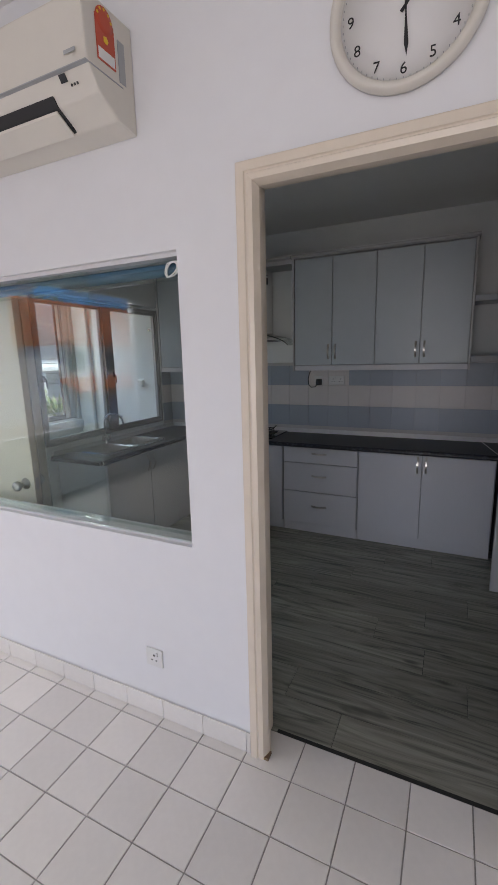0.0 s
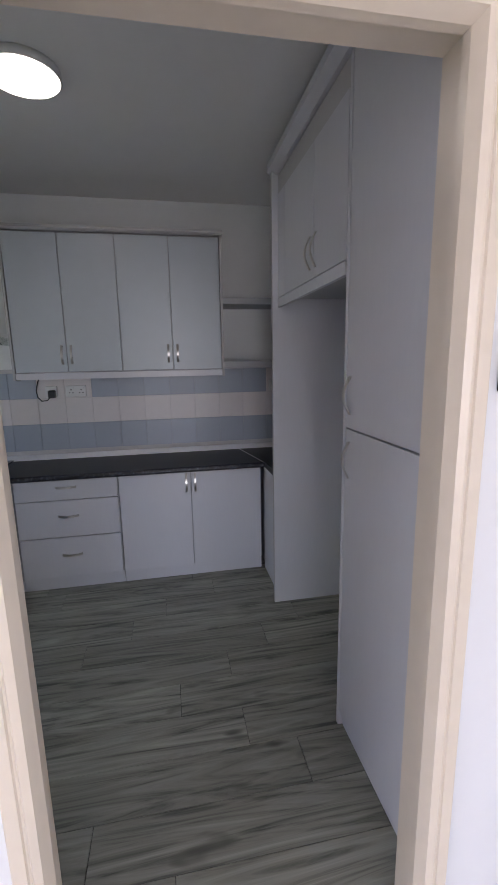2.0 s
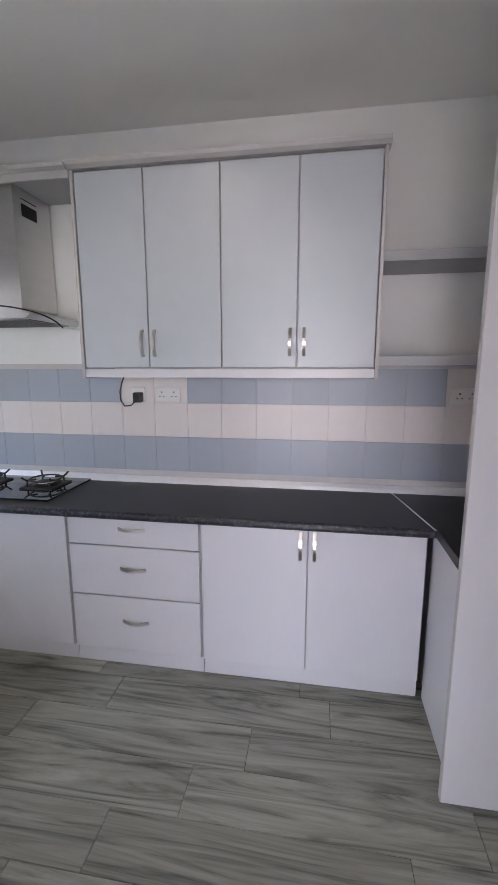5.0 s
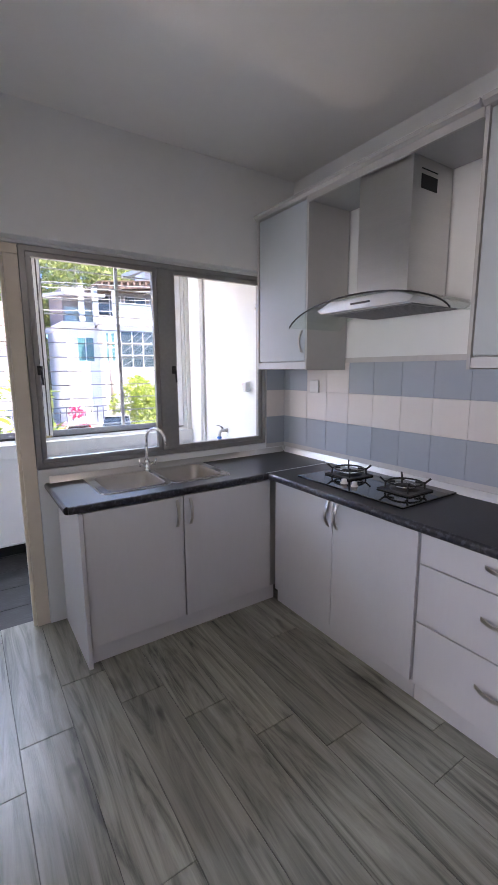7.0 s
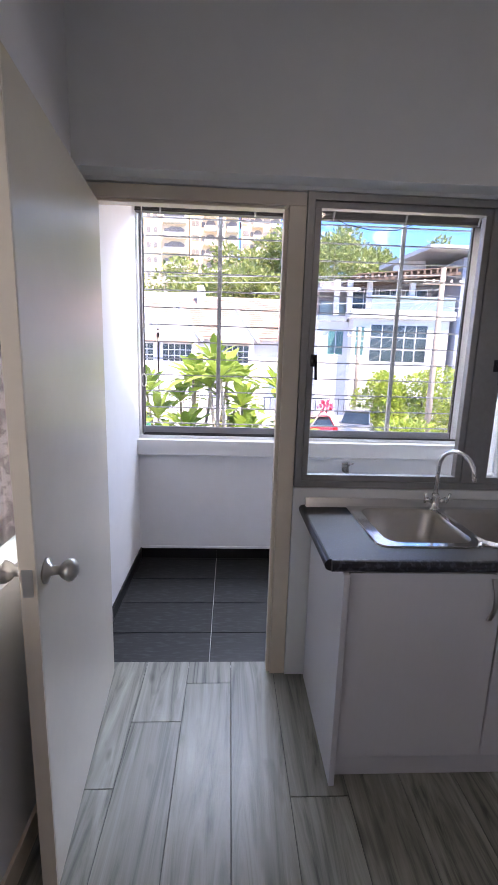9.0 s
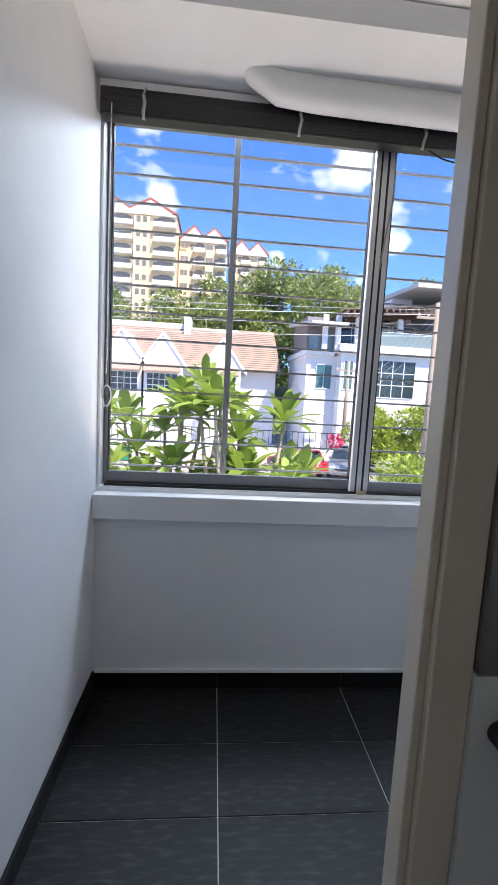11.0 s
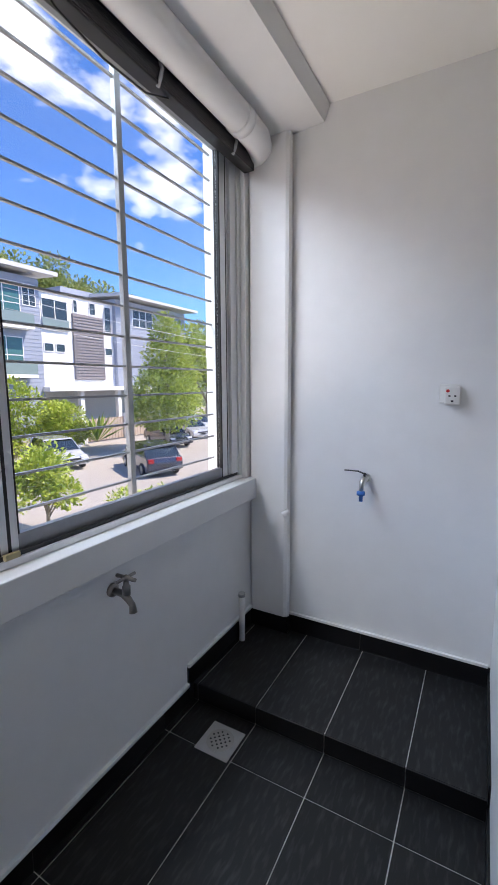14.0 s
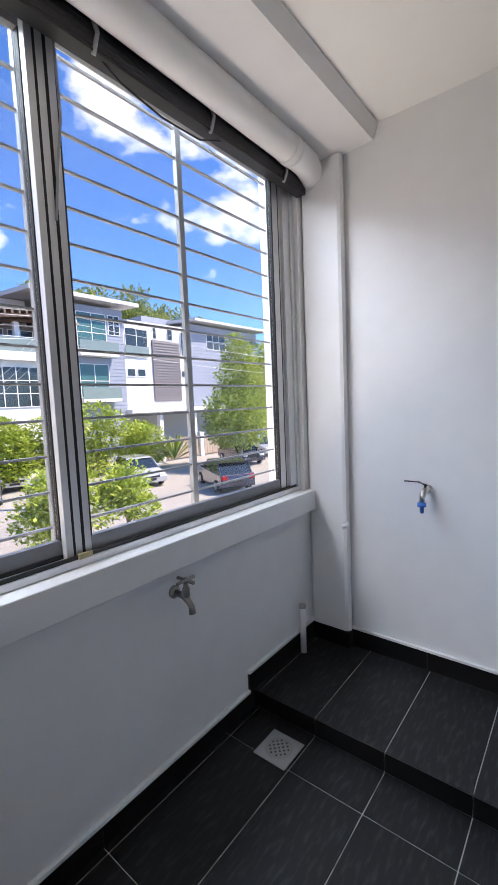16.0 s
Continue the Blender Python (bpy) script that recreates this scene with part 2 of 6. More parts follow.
M_TILE_W = mat("off_white_wall_tile", (0.68, 0.64, 0.62), 0.38, vary=0.03, piece=0.03)
M_GROUT = mat("pale_grout", (0.52, 0.51, 0.50), 0.8, vary=0.08)
M_HTILE = mat("hall_floor_tile", (0.72, 0.695, 0.665), 0.3, vary=0.05, piece=0.06, scale=9, bump=0.05, bump_scale=40)
M_HGROUT = mat("grey_grout", (0.34, 0.325, 0.31), 0.9, vary=0.15)
M_PLANK = wood_plank("grey_wood_plank")
M_PGROUT = mat("dark_joint", (0.05, 0.052, 0.045), 0.9)
M_SLATE = speckled("black_slate_tile", (0.006, 0.0063, 0.007), (0.032, 0.034, 0.038), 8, 0.5, 0.5, 0.75, (7, 1.6, 1))
M_YGROUT = mat("light_grout", (0.5, 0.5, 0.49), 0.85, vary=0.2)
M_SKIRTB = mat("black_skirting_tile", (0.006, 0.006, 0.007), 0.3, vary=0.1)
M_GLASS = glass("clear_glass", (0.97, 0.985, 0.975))
M_GGLASS = glass("greenish_glass", (0.93, 0.97, 0.955))
M_LAMP = mat("lit_diffuser", (0.9, 0.9, 0.9), 0.5, emit=(1.0, 0.97, 0.92, 2.0))
M_RED = mat("red_plastic", (0.55, 0.02, 0.02), 0.4)
M_REDL = mat("red_label", (0.52, 0.07, 0.03), 0.45)
M_YEL = mat("yellow_print", (0.75, 0.5, 0.03), 0.5)
M_GREYP = mat("grey_print", (0.35, 0.36, 0.37), 0.5)
M_BLUEP = mat("blue_plastic", (0.03, 0.16, 0.5), 0.4)
M_CLOCKF = mat("clock_face", (0.70, 0.69, 0.68), 0.5, vary=0.01)

for dull, level in ((M_TOP, 0.5), (M_SLATE, 0.35), (M_SKIRTB, 0.35)):
    dull.node_tree.nodes["Principled BSDF"].inputs["Specular IOR Level"].default_value = level

# ---- mesh helpers ----
def box(*bs, bevel=0.0):
    """One bmesh of boxes, each x0, x1, y0, y1, z0, z1."""
    bm = bmesh.new()
    for x0, x1, y0, y1, z0, z1 in bs:
        v = [bm.verts.new((x, y, z)) for z in (z0, z1) for y in (y0, y1) for x in (x0, x1)]
        for f in ((0, 2, 3, 1), (4, 5, 7, 6), (0, 1, 5, 4), (2, 6, 7, 3), (0, 4, 6, 2), (1, 3, 7, 5)):
            bm.faces.new([v[i] for i in f])
    if bevel:
        bmesh.ops.bevel(bm, geom=list(bm.edges), offset=bevel, segments=2, affect="EDGES", profile=0.5)
    return bm

def tube(points, radius, seg=12, close=True):
    """A round bar along points; radius may be a list."""
    bm = bmesh.new()
    pts = [Vector(p) for p in points]
    rad = radius if isinstance(radius, (list, tuple)) else [radius] * len(pts)
    rings, side = [], None
    for i, p in enumerate(pts):
        d = (pts[min(i + 1, len(pts) - 1)] - pts[max(i - 1, 0)]).normalized()
        if side is None:
            side = d.orthogonal().normalized()
        else:
            side = (side - d * side.dot(d)).normalized()
        up = d.cross(side)
        rings.append([bm.verts.new(p + rad[i] * (math.cos(a) * side + math.sin(a) * up)) for a in (2 * math.pi * k / seg for k in range(seg))])
    for a, b in zip(rings, rings[1:]):
        for k in range(seg):
            bm.faces.new((a[k], a[(k + 1) % seg], b[(k + 1) % seg], b[k]))
    if close:
        bm.faces.new(rings[0][::-1])
        bm.faces.new(rings[-1])
    for f in bm.faces:
        f.smooth = len(f.verts) == 4
    return bm

def prism(outline, axis, a, b, bevel=0.0):
    """A flat outline of 2D points pushed along an axis from a to b. Axis x: (y, z); y: (x, z); z: (x, y)."""
    def at(p, h):
        return (h, p[0], p[1]) if axis == "x" else (p[0], h, p[1]) if axis == "y" else (p[0], p[1], h)
    bm = bmesh.new()
    lo, hi = [bm.verts.new(at(p, a)) for p in outline], [bm.verts.new(at(p, b)) for p in outline]
    bm.faces.new(lo)
    bm.faces.new(hi)
    for k in range(len(outline)):
        j = (k + 1) % len(outline)
        bm.faces.new((lo[k], lo[j], hi[j], hi[k]))
    bmesh.ops.recalc_face_normals(bm, faces=bm.faces)
    if bevel:
        bmesh.ops.bevel(bm, geom=list(bm.edges), offset=bevel, segments=2, affect="EDGES", profile=0.5)
    return bm

def lathe(profile, seg=32, axis="z"):
    """A turned shape from (radius, height) pairs."""
    bm = bmesh.new()
    rings = []
    for r, h in profile:
        ring = []
        for k in range(seg):
            c, s = r * math.cos(2 * math.pi * k / seg), r * math.sin(2 * math.pi * k / seg)
            ring.append(bm.verts.new((c, s, h) if axis == "z" else (c, h, s) if axis == "y" else (h, c, s)))
        rings.append(ring)
    for a, b in zip(rings, rings[1:]):
        for k in range(seg):
            f = bm.faces.new((a[k], a[(k + 1) % seg], b[(k + 1) % seg], b[k]))
            f.smooth = True
    bm.faces.new(rings[0])
    bm.faces.new(rings[-1])
    bmesh.ops.recalc_face_normals(bm, faces=bm.faces)
    return bm

def moved(bm, x=0, y=0, z=0, turn=None):
    if turn:
        bmesh.ops.transform(bm, matrix=turn, verts=bm.verts)
    bmesh.ops.translate(bm, vec=(x, y, z), verts=bm.verts)
    return bm

def merged(*bms):
    out = bmesh.new()
    for b in bms:
        me = bpy.data.meshes.new("tmp")
        b.to_mesh(me)
        b.free()
        out.from_mesh(me)
        bpy.data.meshes.remove(me)
    return out

def mesh_of(name, bm, material):
    me = bpy.data.meshes.new(name)
    bm.to_mesh(me)
    bm.free()
    me.materials.append(material)
    return me

def part(name, bm, material, parent, label=""):
    ob = new(name, mesh_of(name, bm, material))
    ob.parent = parent
    return tagged(ob, label)

def thing(name, place, label, category, group="", turn=0):
    ob = new(name)
    ob.empty_display_size = 0.05
    ob.matrix_world = pose(*place, 0, 0, turn)
    return tagged(ob, label, category, group)

def solid(name, bm, material, label, category, group=""):
    return tagged(new(name, mesh_of(name, bm, material)), label, category, group)

def structure(name, bm, material, label=""):
    return tagged(new(name, mesh_of(name, bm, material)), label or name.split("_")[0] + " of the house", "", "", "structure")

def piece(name, mesh, parent, x, y, z):
    ob = new(name, mesh)
    ob.parent = parent
    ob.location = (x, y, z)
    return ob

# ---- large structure ----
HW0, HW1 = 2.675, 2.81          # wall between hall and kitchen
KX0, KX1, KY1, KH = -2.555, 1.36, 5.45, 2.78
YX0, YX1, YY0, YY1, YZ, YH = -3.835, -2.645, 2.74, 5.32, -0.02, 2.66
HH = 2.95
# hall wall with a doorway and an inner window
structure("wall_hall", box((-2.554, -2.42, HW0, HW1, -0.1, HH), (-3.9, -2.554, 2.60, YY0 - 0.101, -0.1, HH), (-2.644, -2.554, 2.60, YY0 - 0.001, -0.1, HH), (-2.42, -0.505, HW0, HW1, -0.1, 0.875), (-2.42, -0.505, HW0, HW1, 2.0, HH),
    (-0.505, -0.236, HW0, HW1, -0.1, HH), (-0.236, 0.683, HW0, HW1, 2.198, HH), (0.683, 2.6, HW0, HW1, -0.1, HH)), M_WALL, "white painted plaster wall of the hall")
structure("wall_kitchen_back", box((-2.7, 1.5, KY1 + 0.008, KY1 + 0.15, -0.1, HH)), M_KWALL, "pale painted kitchen wall behind the cabinets")
structure("wall_kitchen_side", box((KX1, KX1 + 0.14, HW1, KY1 + 0.008, -0.1, HH)), M_KWALL, "pale painted kitchen side wall")
# wall between kitchen and yard: beam above, window and doorway below
structure("wall_yard_kitchen", box((YX1, KX0, HW1, KY1, 2.14, HH), (KX0, KX0 + 0.082, HW1, KY1, 2.155, HH), (YX1, KX0, 3.687, KY1, -0.1, 0.935), (YX1, KX0, 5.27, KY1, 0.935, 2.14)), M_KWALL,
    "pale painted wall with a window and doorway to the yard")
structure("wall_yard_left", box((-4.05, YX1, YY0 - 0.1, YY0, -0.1, HH)), M_YWALL, "white painted yard wall")
structure("wall_yard_jamb", box((YX1 + 0.001, KX0, YY0, HW1 - 0.005, 2.14, HH)), M_YWALL, "white painted wall end beside the yard doorway")
structure("wall_yard_end", box((-4.05, YX1 + 0.002, YY1, YY1 + 0.12, -0.1, HH)), M_YWALL, "white painted yard end wall")
structure("wall_yard_window", box((-4.0, YX0, YY0, YY1, -0.3, 0.80), (-4.0, YX0, 5.235, YY1, 0.80, 2.55), (-4.0, YX0, YY0, YY1, 2.55, HH)), M_YWALL,
    "white painted low wall under the yard window")
structure("wall_yard_return", box((-4.135, -4.001, 5.32, 5.46, -0.3, HH)), M_YWALL, "white painted outer return beside the yard window")
structure("trim_yard_sill", box((-4.0, -3.79, YY0, 5.295, 0.795, 0.905), bevel=0.004), M_YWALL, "thick white painted ledge under the yard window")
structure("ceiling_kitchen", box((-2.7, 1.5, HW1, KY1 + 0.15, KH, KH + 0.12)), M_CEIL, "off-white flat kitchen ceiling")
structure("ceiling_yard", box((-4.05, YX1 + 0.001, YY0 - 0.1, YY1 + 0.1, YH, YH + 0.12)), M_CEIL, "off-white yard ceiling")
structure("trim_yard_beam", prism([(-3.835, 2.56), (-3.46, 2.59), (-3.435, YH - 0.004), (-3.835, YH - 0.004)], "y", YY0, YY1 - 0.001), M_YWALL, "shallow white beam along the yard ceiling")
structure("ceiling_hall", box((-3.9, 2.6, -3.2, HW1, HH, HH + 0.12)), M_CEIL, "white hall ceiling")
structure("wall_hall_left", box((-4.0, -3.9, -3.2, -1.0, -0.1, HH), (-4.0, -3.9, 2.0, HW1 - 0.18, -0.1, HH), (-4.0, -3.9, -1.0, 2.0, -0.1, 0.8), (-4.0, -3.9, -1.0, 2.0, 2.5, HH)), M_WALL, "white hall side wall")
structure("wall_hall_right", box((2.6, 2.7, -3.2, HW1, -0.1, HH)), M_WALL, "white hall side wall")
# never in view; the wide opening is assumed, to admit the front fill
structure("wall_hall_front", box((-3.9, -1.1, -3.3, -3.2, -0.1, HH), (2.3, 2.6, -3.3, -3.2, -0.1, HH), (-1.1, 2.3, -3.3, -3.2, 2.35, HH)), M_WALL, "unseen white hall front wall, opened wide for the fill lamp")
# out of view, added to keep direct sun out of rooms and yard
structure("roof", box((-4.3, 2.9, -3.4, 5.8, 3.09, 3.25)), M_CEIL, "unseen flat slab blocking the sun above the rooms")

floor_hall = structure("floor_hall", box((-3.9, 2.6, -3.3, 2.60, -0.1, -0.004), (-2.55, 2.6, 2.60, 2.812, -0.1, -0.004)), M_HGROUT, "small off-white ceramic floor tiles with dark joints")
floor_kitchen = structure("floor_kitchen", box((KX0 - 0.05, KX1, 2.812, KY1, -0.1, -0.004)), M_PGROUT, "grey wood-look plank floor")
floor_yard = structure("floor_yard", box((YX0, YX1 + 0.04, YY0, YY1, -0.1, YZ - 0.004)), M_YGROUT, "black slate-look yard floor tiles with light joints")
step_yard = structure("floor_yard_step", box((YX0, YX1, 4.722, YY1, YZ - 0.004, 0.056)), M_YGROUT, "raised black tiled platform in the yard")

structure("trim_threshold", box((-0.2, 0.65, 2.806, 2.822, 0.0, 0.003)), M_RUBBER, "thin black strip between the hall and kitchen floors")
# skirtings, tile by tile
base_hall = structure("baseboard_hall", box((-3.9, -0.262, HW0 - 0.006, HW0, 0, 0.09), (0.71, 2.6, HW0 - 0.006, HW0, 0, 0.09)), M_GROUT, "off-white tile skirting")
for k in range(-17, 12):
    a, b = max(-0.07 + 0.2115 * k, -3.89), -0.07 + 0.2115 * (k + 1)
    if b > -0.26 and a < -0.26:
        b = -0.262
    if a < 0.71 < b:
        a = 0.71
    if b <= -0.262 or a >= 0.71:
        part("skirting_tile", box((a + 0.0012, b - 0.0012, HW0 - 0.011, HW0 - 0.005, 0.001, 0.096), bevel=0.0015), M_HTILE, base_hall)
sk = 0.012
base_yard = structure("baseboard_yard", box((YX0, YX0 + 0.004, YY0, YY1, YZ, 0.055)), M_SKIRTB, "glossy black tile skirting")
cuts = [YY0, 3.32, 3.915, 4.51, 4.68]
for a, b in zip(cuts, cuts[1:]):
    part("skirting_tile", box((YX0 + 0.001, YX0 + sk, a + 0.001, b - 0.001, YZ, 0.06), bevel=0.001), M_SKIRTB, base_yard)
part("skirting_tile", box((YX0 + 0.001, YX0 + sk, 4.68, YY1 - sk, YZ, 0.15), bevel=0.001), M_SKIRTB, base_yard)
for a, b in ((YX0 + sk, -3.22), (-3.22, -2.64)):
    part("skirting_tile", box((a + 0.001, b - 0.001, YY1 - sk, YY1 - 0.0005, 0.05, 0.15), bevel=0.001), M_SKIRTB, base_yard)
part("skirting_tile", box((YX0 + sk, YX1, YY0 + 0.0005, YY0 + sk, YZ, 0.06), bevel=0.001), M_SKIRTB, base_yard)
part("skirting_tile", box((YX1 - 0.008, YX1 - 0.0005, 3.72, 4.7, YZ, 0.05)), M_SKIRTB, base_yard)
part("skirting_tile", box((YX1 - 0.008, YX1 - 0.0005, 4.7, YY1 - sk, 0.05, 0.13)), M_SKIRTB, base_yard)

part("plaster_edge", box((YX0 + 0.0005, YX0 + 0.017, YY0 + 0.013, 4.68, 0.0605, 0.076), (YX0 + 0.0005, YX0 + 0.017, 4.68, YY1 - 0.002, 0.1505, 0.166), bevel=0.002), M_YWALL, base_yard, "white plaster lip above the tiles")
part("plaster_edge", box((YX0 + 0.2, YX1 - 0.01, YY1 - 0.016, YY1 - 0.0005, 0.1505, 0.164), bevel=0.002), M_YWALL, base_yard, "white plaster lip above the tiles")

structure("baseboard_kitchen", box((-2.42, -0.27, HW1, HW1 + 0.012, 0.0, 0.09), bevel=0.002), M_CREAM, "cream painted kitchen skirting")

# ---- door frames ----
def door_frame(name, label, jambs, head):
    ob = thing(name, (0, 0, 0), label, "door frame")
    tagged(ob, kind="structure")
    for b in jambs:
        part("jamb", b, M_CREAM, ob)
    part("head", head, M_CREAM, ob)
    return ob

hx0, hx1 = -0.258, 0.707
profile = [(0, 2.6745), (0, 2.657), (0.003, 2.655), (0.03, 2.655), (0.033, 2.660), (0.038, 2.660), (0.041, 2.657), (0.058, 2.661), (0.064, 2.674), (0.071, 2.690), (0.071, 2.712), (0.030, 2.714), (0.030, 2.83), (0.024, 2.83), (0.024, 2.6745)]
profile = [(0.95 * a, b) for a, b in profile]
def mitred():
    """The whole hall frame: its section swept up, across and down with mitred corners."""
    bm = bmesh.new()
    rings = [[bm.verts.new(p) for p in ring] for ring in zip(*[((hx0 + a, b, 0), (hx0 + a, b, 2.22 - a), (hx1 - a, b, 2.22 - a), (hx1 - a, b, 0)) for a, b in profile])]
    for r, q in zip(rings, rings[1:]):
        for k in range(len(profile)):
            j = (k + 1) % len(profile)
            bm.faces.new((r[k], r[j], q[j], q[k]))
    bmesh.ops.recalc_face_normals(bm, faces=bm.faces)
    return bm
fr_hall = thing("door_frame_hall", (0, 0, 0), "cream gloss-painted moulded door frame, scuffed at its foot", "door frame")
tagged(fr_hall, kind="structure")
part("moulded_frame", mitred(), M_CREAM, fr_hall)
part("worn_foot", box((hx0 + 0.004, hx0 + 0.075, 2.662, 2.70, 0.0, 0.012)), mat("bare_worn_wood", (0.22, 0.15, 0.1), 0.9), fr_hall)
door_frame("door_frame_yard", "cream painted wooden frame of the yard doorway",
    [box((-2.635, -2.562, 3.615, 3.685, -0.005, 2.085), (-2.625, -2.575, 3.598, 3.615, -0.005, 2.075), bevel=0.003),
     box((-2.635, -2.558, 2.742, 2.80, -0.005, 2.085), bevel=0.003)],
    box((-2.635, -2.562, 2.742, 3.685, 2.086, 2.136), (-2.625, -2.575, 2.80, 3.60, 2.075, 2.086), bevel=0.003))

# ---- yard door leaf, open ----
leaf = thing("door_1", (-2.565, 2.835, 0), "ivory painted flush door standing open into the kitchen", "door", turn=4.7)
tagged(leaf, kind="structure")
part("door_panel", box((0.0, 0.86, 0.0, 0.04, 0.012, 2.068), bevel=0.002), M_DOOR, leaf)
part("edge_band", box((0.858, 0.8635, 0.001, 0.039, 0.012, 2.068)), M_CREAM, leaf, "cream painted door edge")
def knob(parent, y0, sgn):
    prof = [(0.033, 0.0), (0.033, 0.006), (0.014, 0.014), (0.012, 0.034), (0.022, 0.042), (0.029, 0.056), (0.028, 0.068), (0.018, 0.076), (0.004, 0.078)]
    part("door_knob", moved(lathe([(r, sgn * h) for r, h in prof], 24, "y"), 0.80, y0, 0.945), M_NICKEL, parent, "round satin nickel knob")
knob(leaf, 0.04, 1)
knob(leaf, 0.0, -1)
part("latch_plate", box((0.8636, 0.866, 0.008, 0.032, 0.91, 0.98)), M_NICKEL, leaf)

# ---- inner window between hall and kitchen ----
hw = thing("window_1", (0, 0, 0), "inner window with sliding greenish glass between hall and kitchen", "window")
tagged(hw, kind="structure")
part("window_frame", box((-2.42, -0.505, 2.70, 2.79, 0.875, 0.888), (-2.42, -0.505, 2.70, 2.79, 1.985, 2.0), (-0.513, -0.505, 2.70, 2.79, 0.888, 1.985), (-2.42, -2.41, 2.70, 2.79, 0.888, 1.985)), M_ALUW, hw)
part("rail", box((-2.41, -0.513, 2.69, 2.72, 1.905, 1.945), (-2.41, -0.513, 2.69, 2.72, 0.888, 0.915)), M_GGLASS, hw, "greenish polished glass edge rail")
part("pane", box((-2.41, -0.513, 2.745, 2.751, 0.89, 1.984)), M_GGLASS, hw)
part("pane", box((-1.42, -0.99, 2.728, 2.734, 0.89, 1.984)), M_GGLASS, hw)
part("blind_roll", tube([(-2.41, 2.765, 1.955), (-0.515, 2.765, 1.955)], 0.024, 14), mat("blue_blind_fabric", (0.06, 0.15, 0.24), 0.7), hw, "rolled blue fabric blind")
chain = []
for k in range(60):
    a = k * 0.42
    chain.append((-0.555 + 0.028 * math.cos(a) + 0.004 * math.sin(k), 2.712, 1.945 + 0.026 * math.sin(a * 1.03)))
part("cord", tube(chain, 0.0025, 6), M_WPLAST, hw, "white looped blind cord")

# ---- kitchen cabinets ----
def bar_handle(parent, place, length, upright=True, face="y"):
    """A flat bowed pull; it stands off along -y (or -x, +x by face)."""
    pts = []
    for k in range(9):
        u = k / 8
        off = 0.004 + 0.024 * math.sin(math.pi * min(max(u * 1.15 - 0.075, 0), 1)) ** 0.7
        s = (u - 0.5) * length
        pts.append((off, s))
    bm = bmesh.new()
    rows = []
    for off, s in pts:
        w, th = 0.0075, 0.003
        ring = []
        for a, b in ((-w, -th), (w, -th), (w, th), (-w, th)):
            o = off + b
            if face == "y":
                p = (a, -o, s) if upright else (s, -o, a)
            elif face == "-x":
                p = (-o, a, s)
            else:
                p = (o, a, s)
            ring.append(bm.verts.new(p))
        rows.append(ring)
    for a, b in zip(rows, rows[1:]):
        for k in range(4):
            bm.faces.new((a[k], a[(k + 1) % 4], b[(k + 1) % 4], b[k]))
    bm.faces.new(rows[0])
    bm.faces.new(rows[-1])
    bmesh.ops.recalc_face_normals(bm, faces=bm.faces)
    part("handle", moved(bm, *place), M_NICKEL, parent, "bowed satin nickel handle")

def front(parent, name, b, material, handle=None, length=0.14, upright=True, face="y"):
    ob = part(name, box(b, bevel=0.0025), material, parent)
    if handle:
        bar_handle(ob, handle, length, upright, face)
    return ob

FY, TK = 4.93, 0.018
def lower_unit(name, x0, x1, label, doors=(), drawers=()):
    ob = thing(name, (0, 0, 0), label, "kitchen cabinet", "lower cabinets")
    part("body", box((x0, x1, FY + TK + 0.002, KY1 - 0.012, 0.095, 0.815)), M_CARC, ob)
    part("kickboard", box((x0, x1, FY + 0.03, FY + 0.045, 0.002, 0.096), bevel=0.001), M_CAB, ob)
    for a, b, hx in doors:
        front(ob, "door", (a, b, FY, FY + TK, 0.10, 0.812), M_CAB, (hx, FY, 0.735))
    for a, b, z0, z1 in drawers:
        front(ob, "drawer", (a, b, FY, FY + TK, z0, z1), M_CAB, ((a + b) / 2, FY, (z0 + z1) / 2 + 0.02), 0.135, False)
    return ob

lower_unit("lower_cabinet", -0.285, 0.742, "light grey laminate lower cabinet with two doors under the worktop", [(-0.282, 0.218, 0.188), (0.224, 0.735, 0.252)])
lower_unit("drawer_cabinet", -0.975, -0.289, "light grey laminate cabinet with three drawers", (), [(-0.968, -0.295, 0.10, 0.397), (-0.968, -0.295, 0.403, 0.667), (-0.968, -0.295, 0.673, 0.812)])
lower_unit("lower_cabinet", -1.995, -0.979, "light grey laminate lower cabinet with two doors under the hob", [(-1.985, -1.492, -1.522), (-1.487, -0.985, -1.456)])

# sink cabinet along the window wall, fronts facing the room
sc = thing("sink_cabinet", (0, 0, 0), "light grey laminate sink cabinet with two doors", "kitchen cabinet", "lower cabinets")
part("body", box((KX0 + 0.01, -2.04, 3.80, KY1 - 0.01, 0.095, 0.66), (KX0 + 0.01, -2.04, 4.70, KY1 - 0.01, 0.66, 0.80), (-2.058, -2.04, 3.80, 4.70, 0.66, 0.80)), M_CARC, sc)
part("end_panel", box((KX0 + 0.01, -2.0, 3.775, 3.795, 0.0, 0.815), bevel=0.002), M_CAB, sc, "light grey end panel beside the yard doorway")
part("kickboard", box((-2.06, -2.042, 3.797, FY + 0.03, 0.002, 0.094)), M_CAB, sc)
for y0, y1, hy in ((3.80, 4.322, 4.285), (4.328, 4.915, 4.365)):
    d = front(sc, "door", (-2.038, -2.02, y0, y1, 0.10, 0.812), M_CAB, (-2.02, hy, 0.72), 0.15, True, "x")

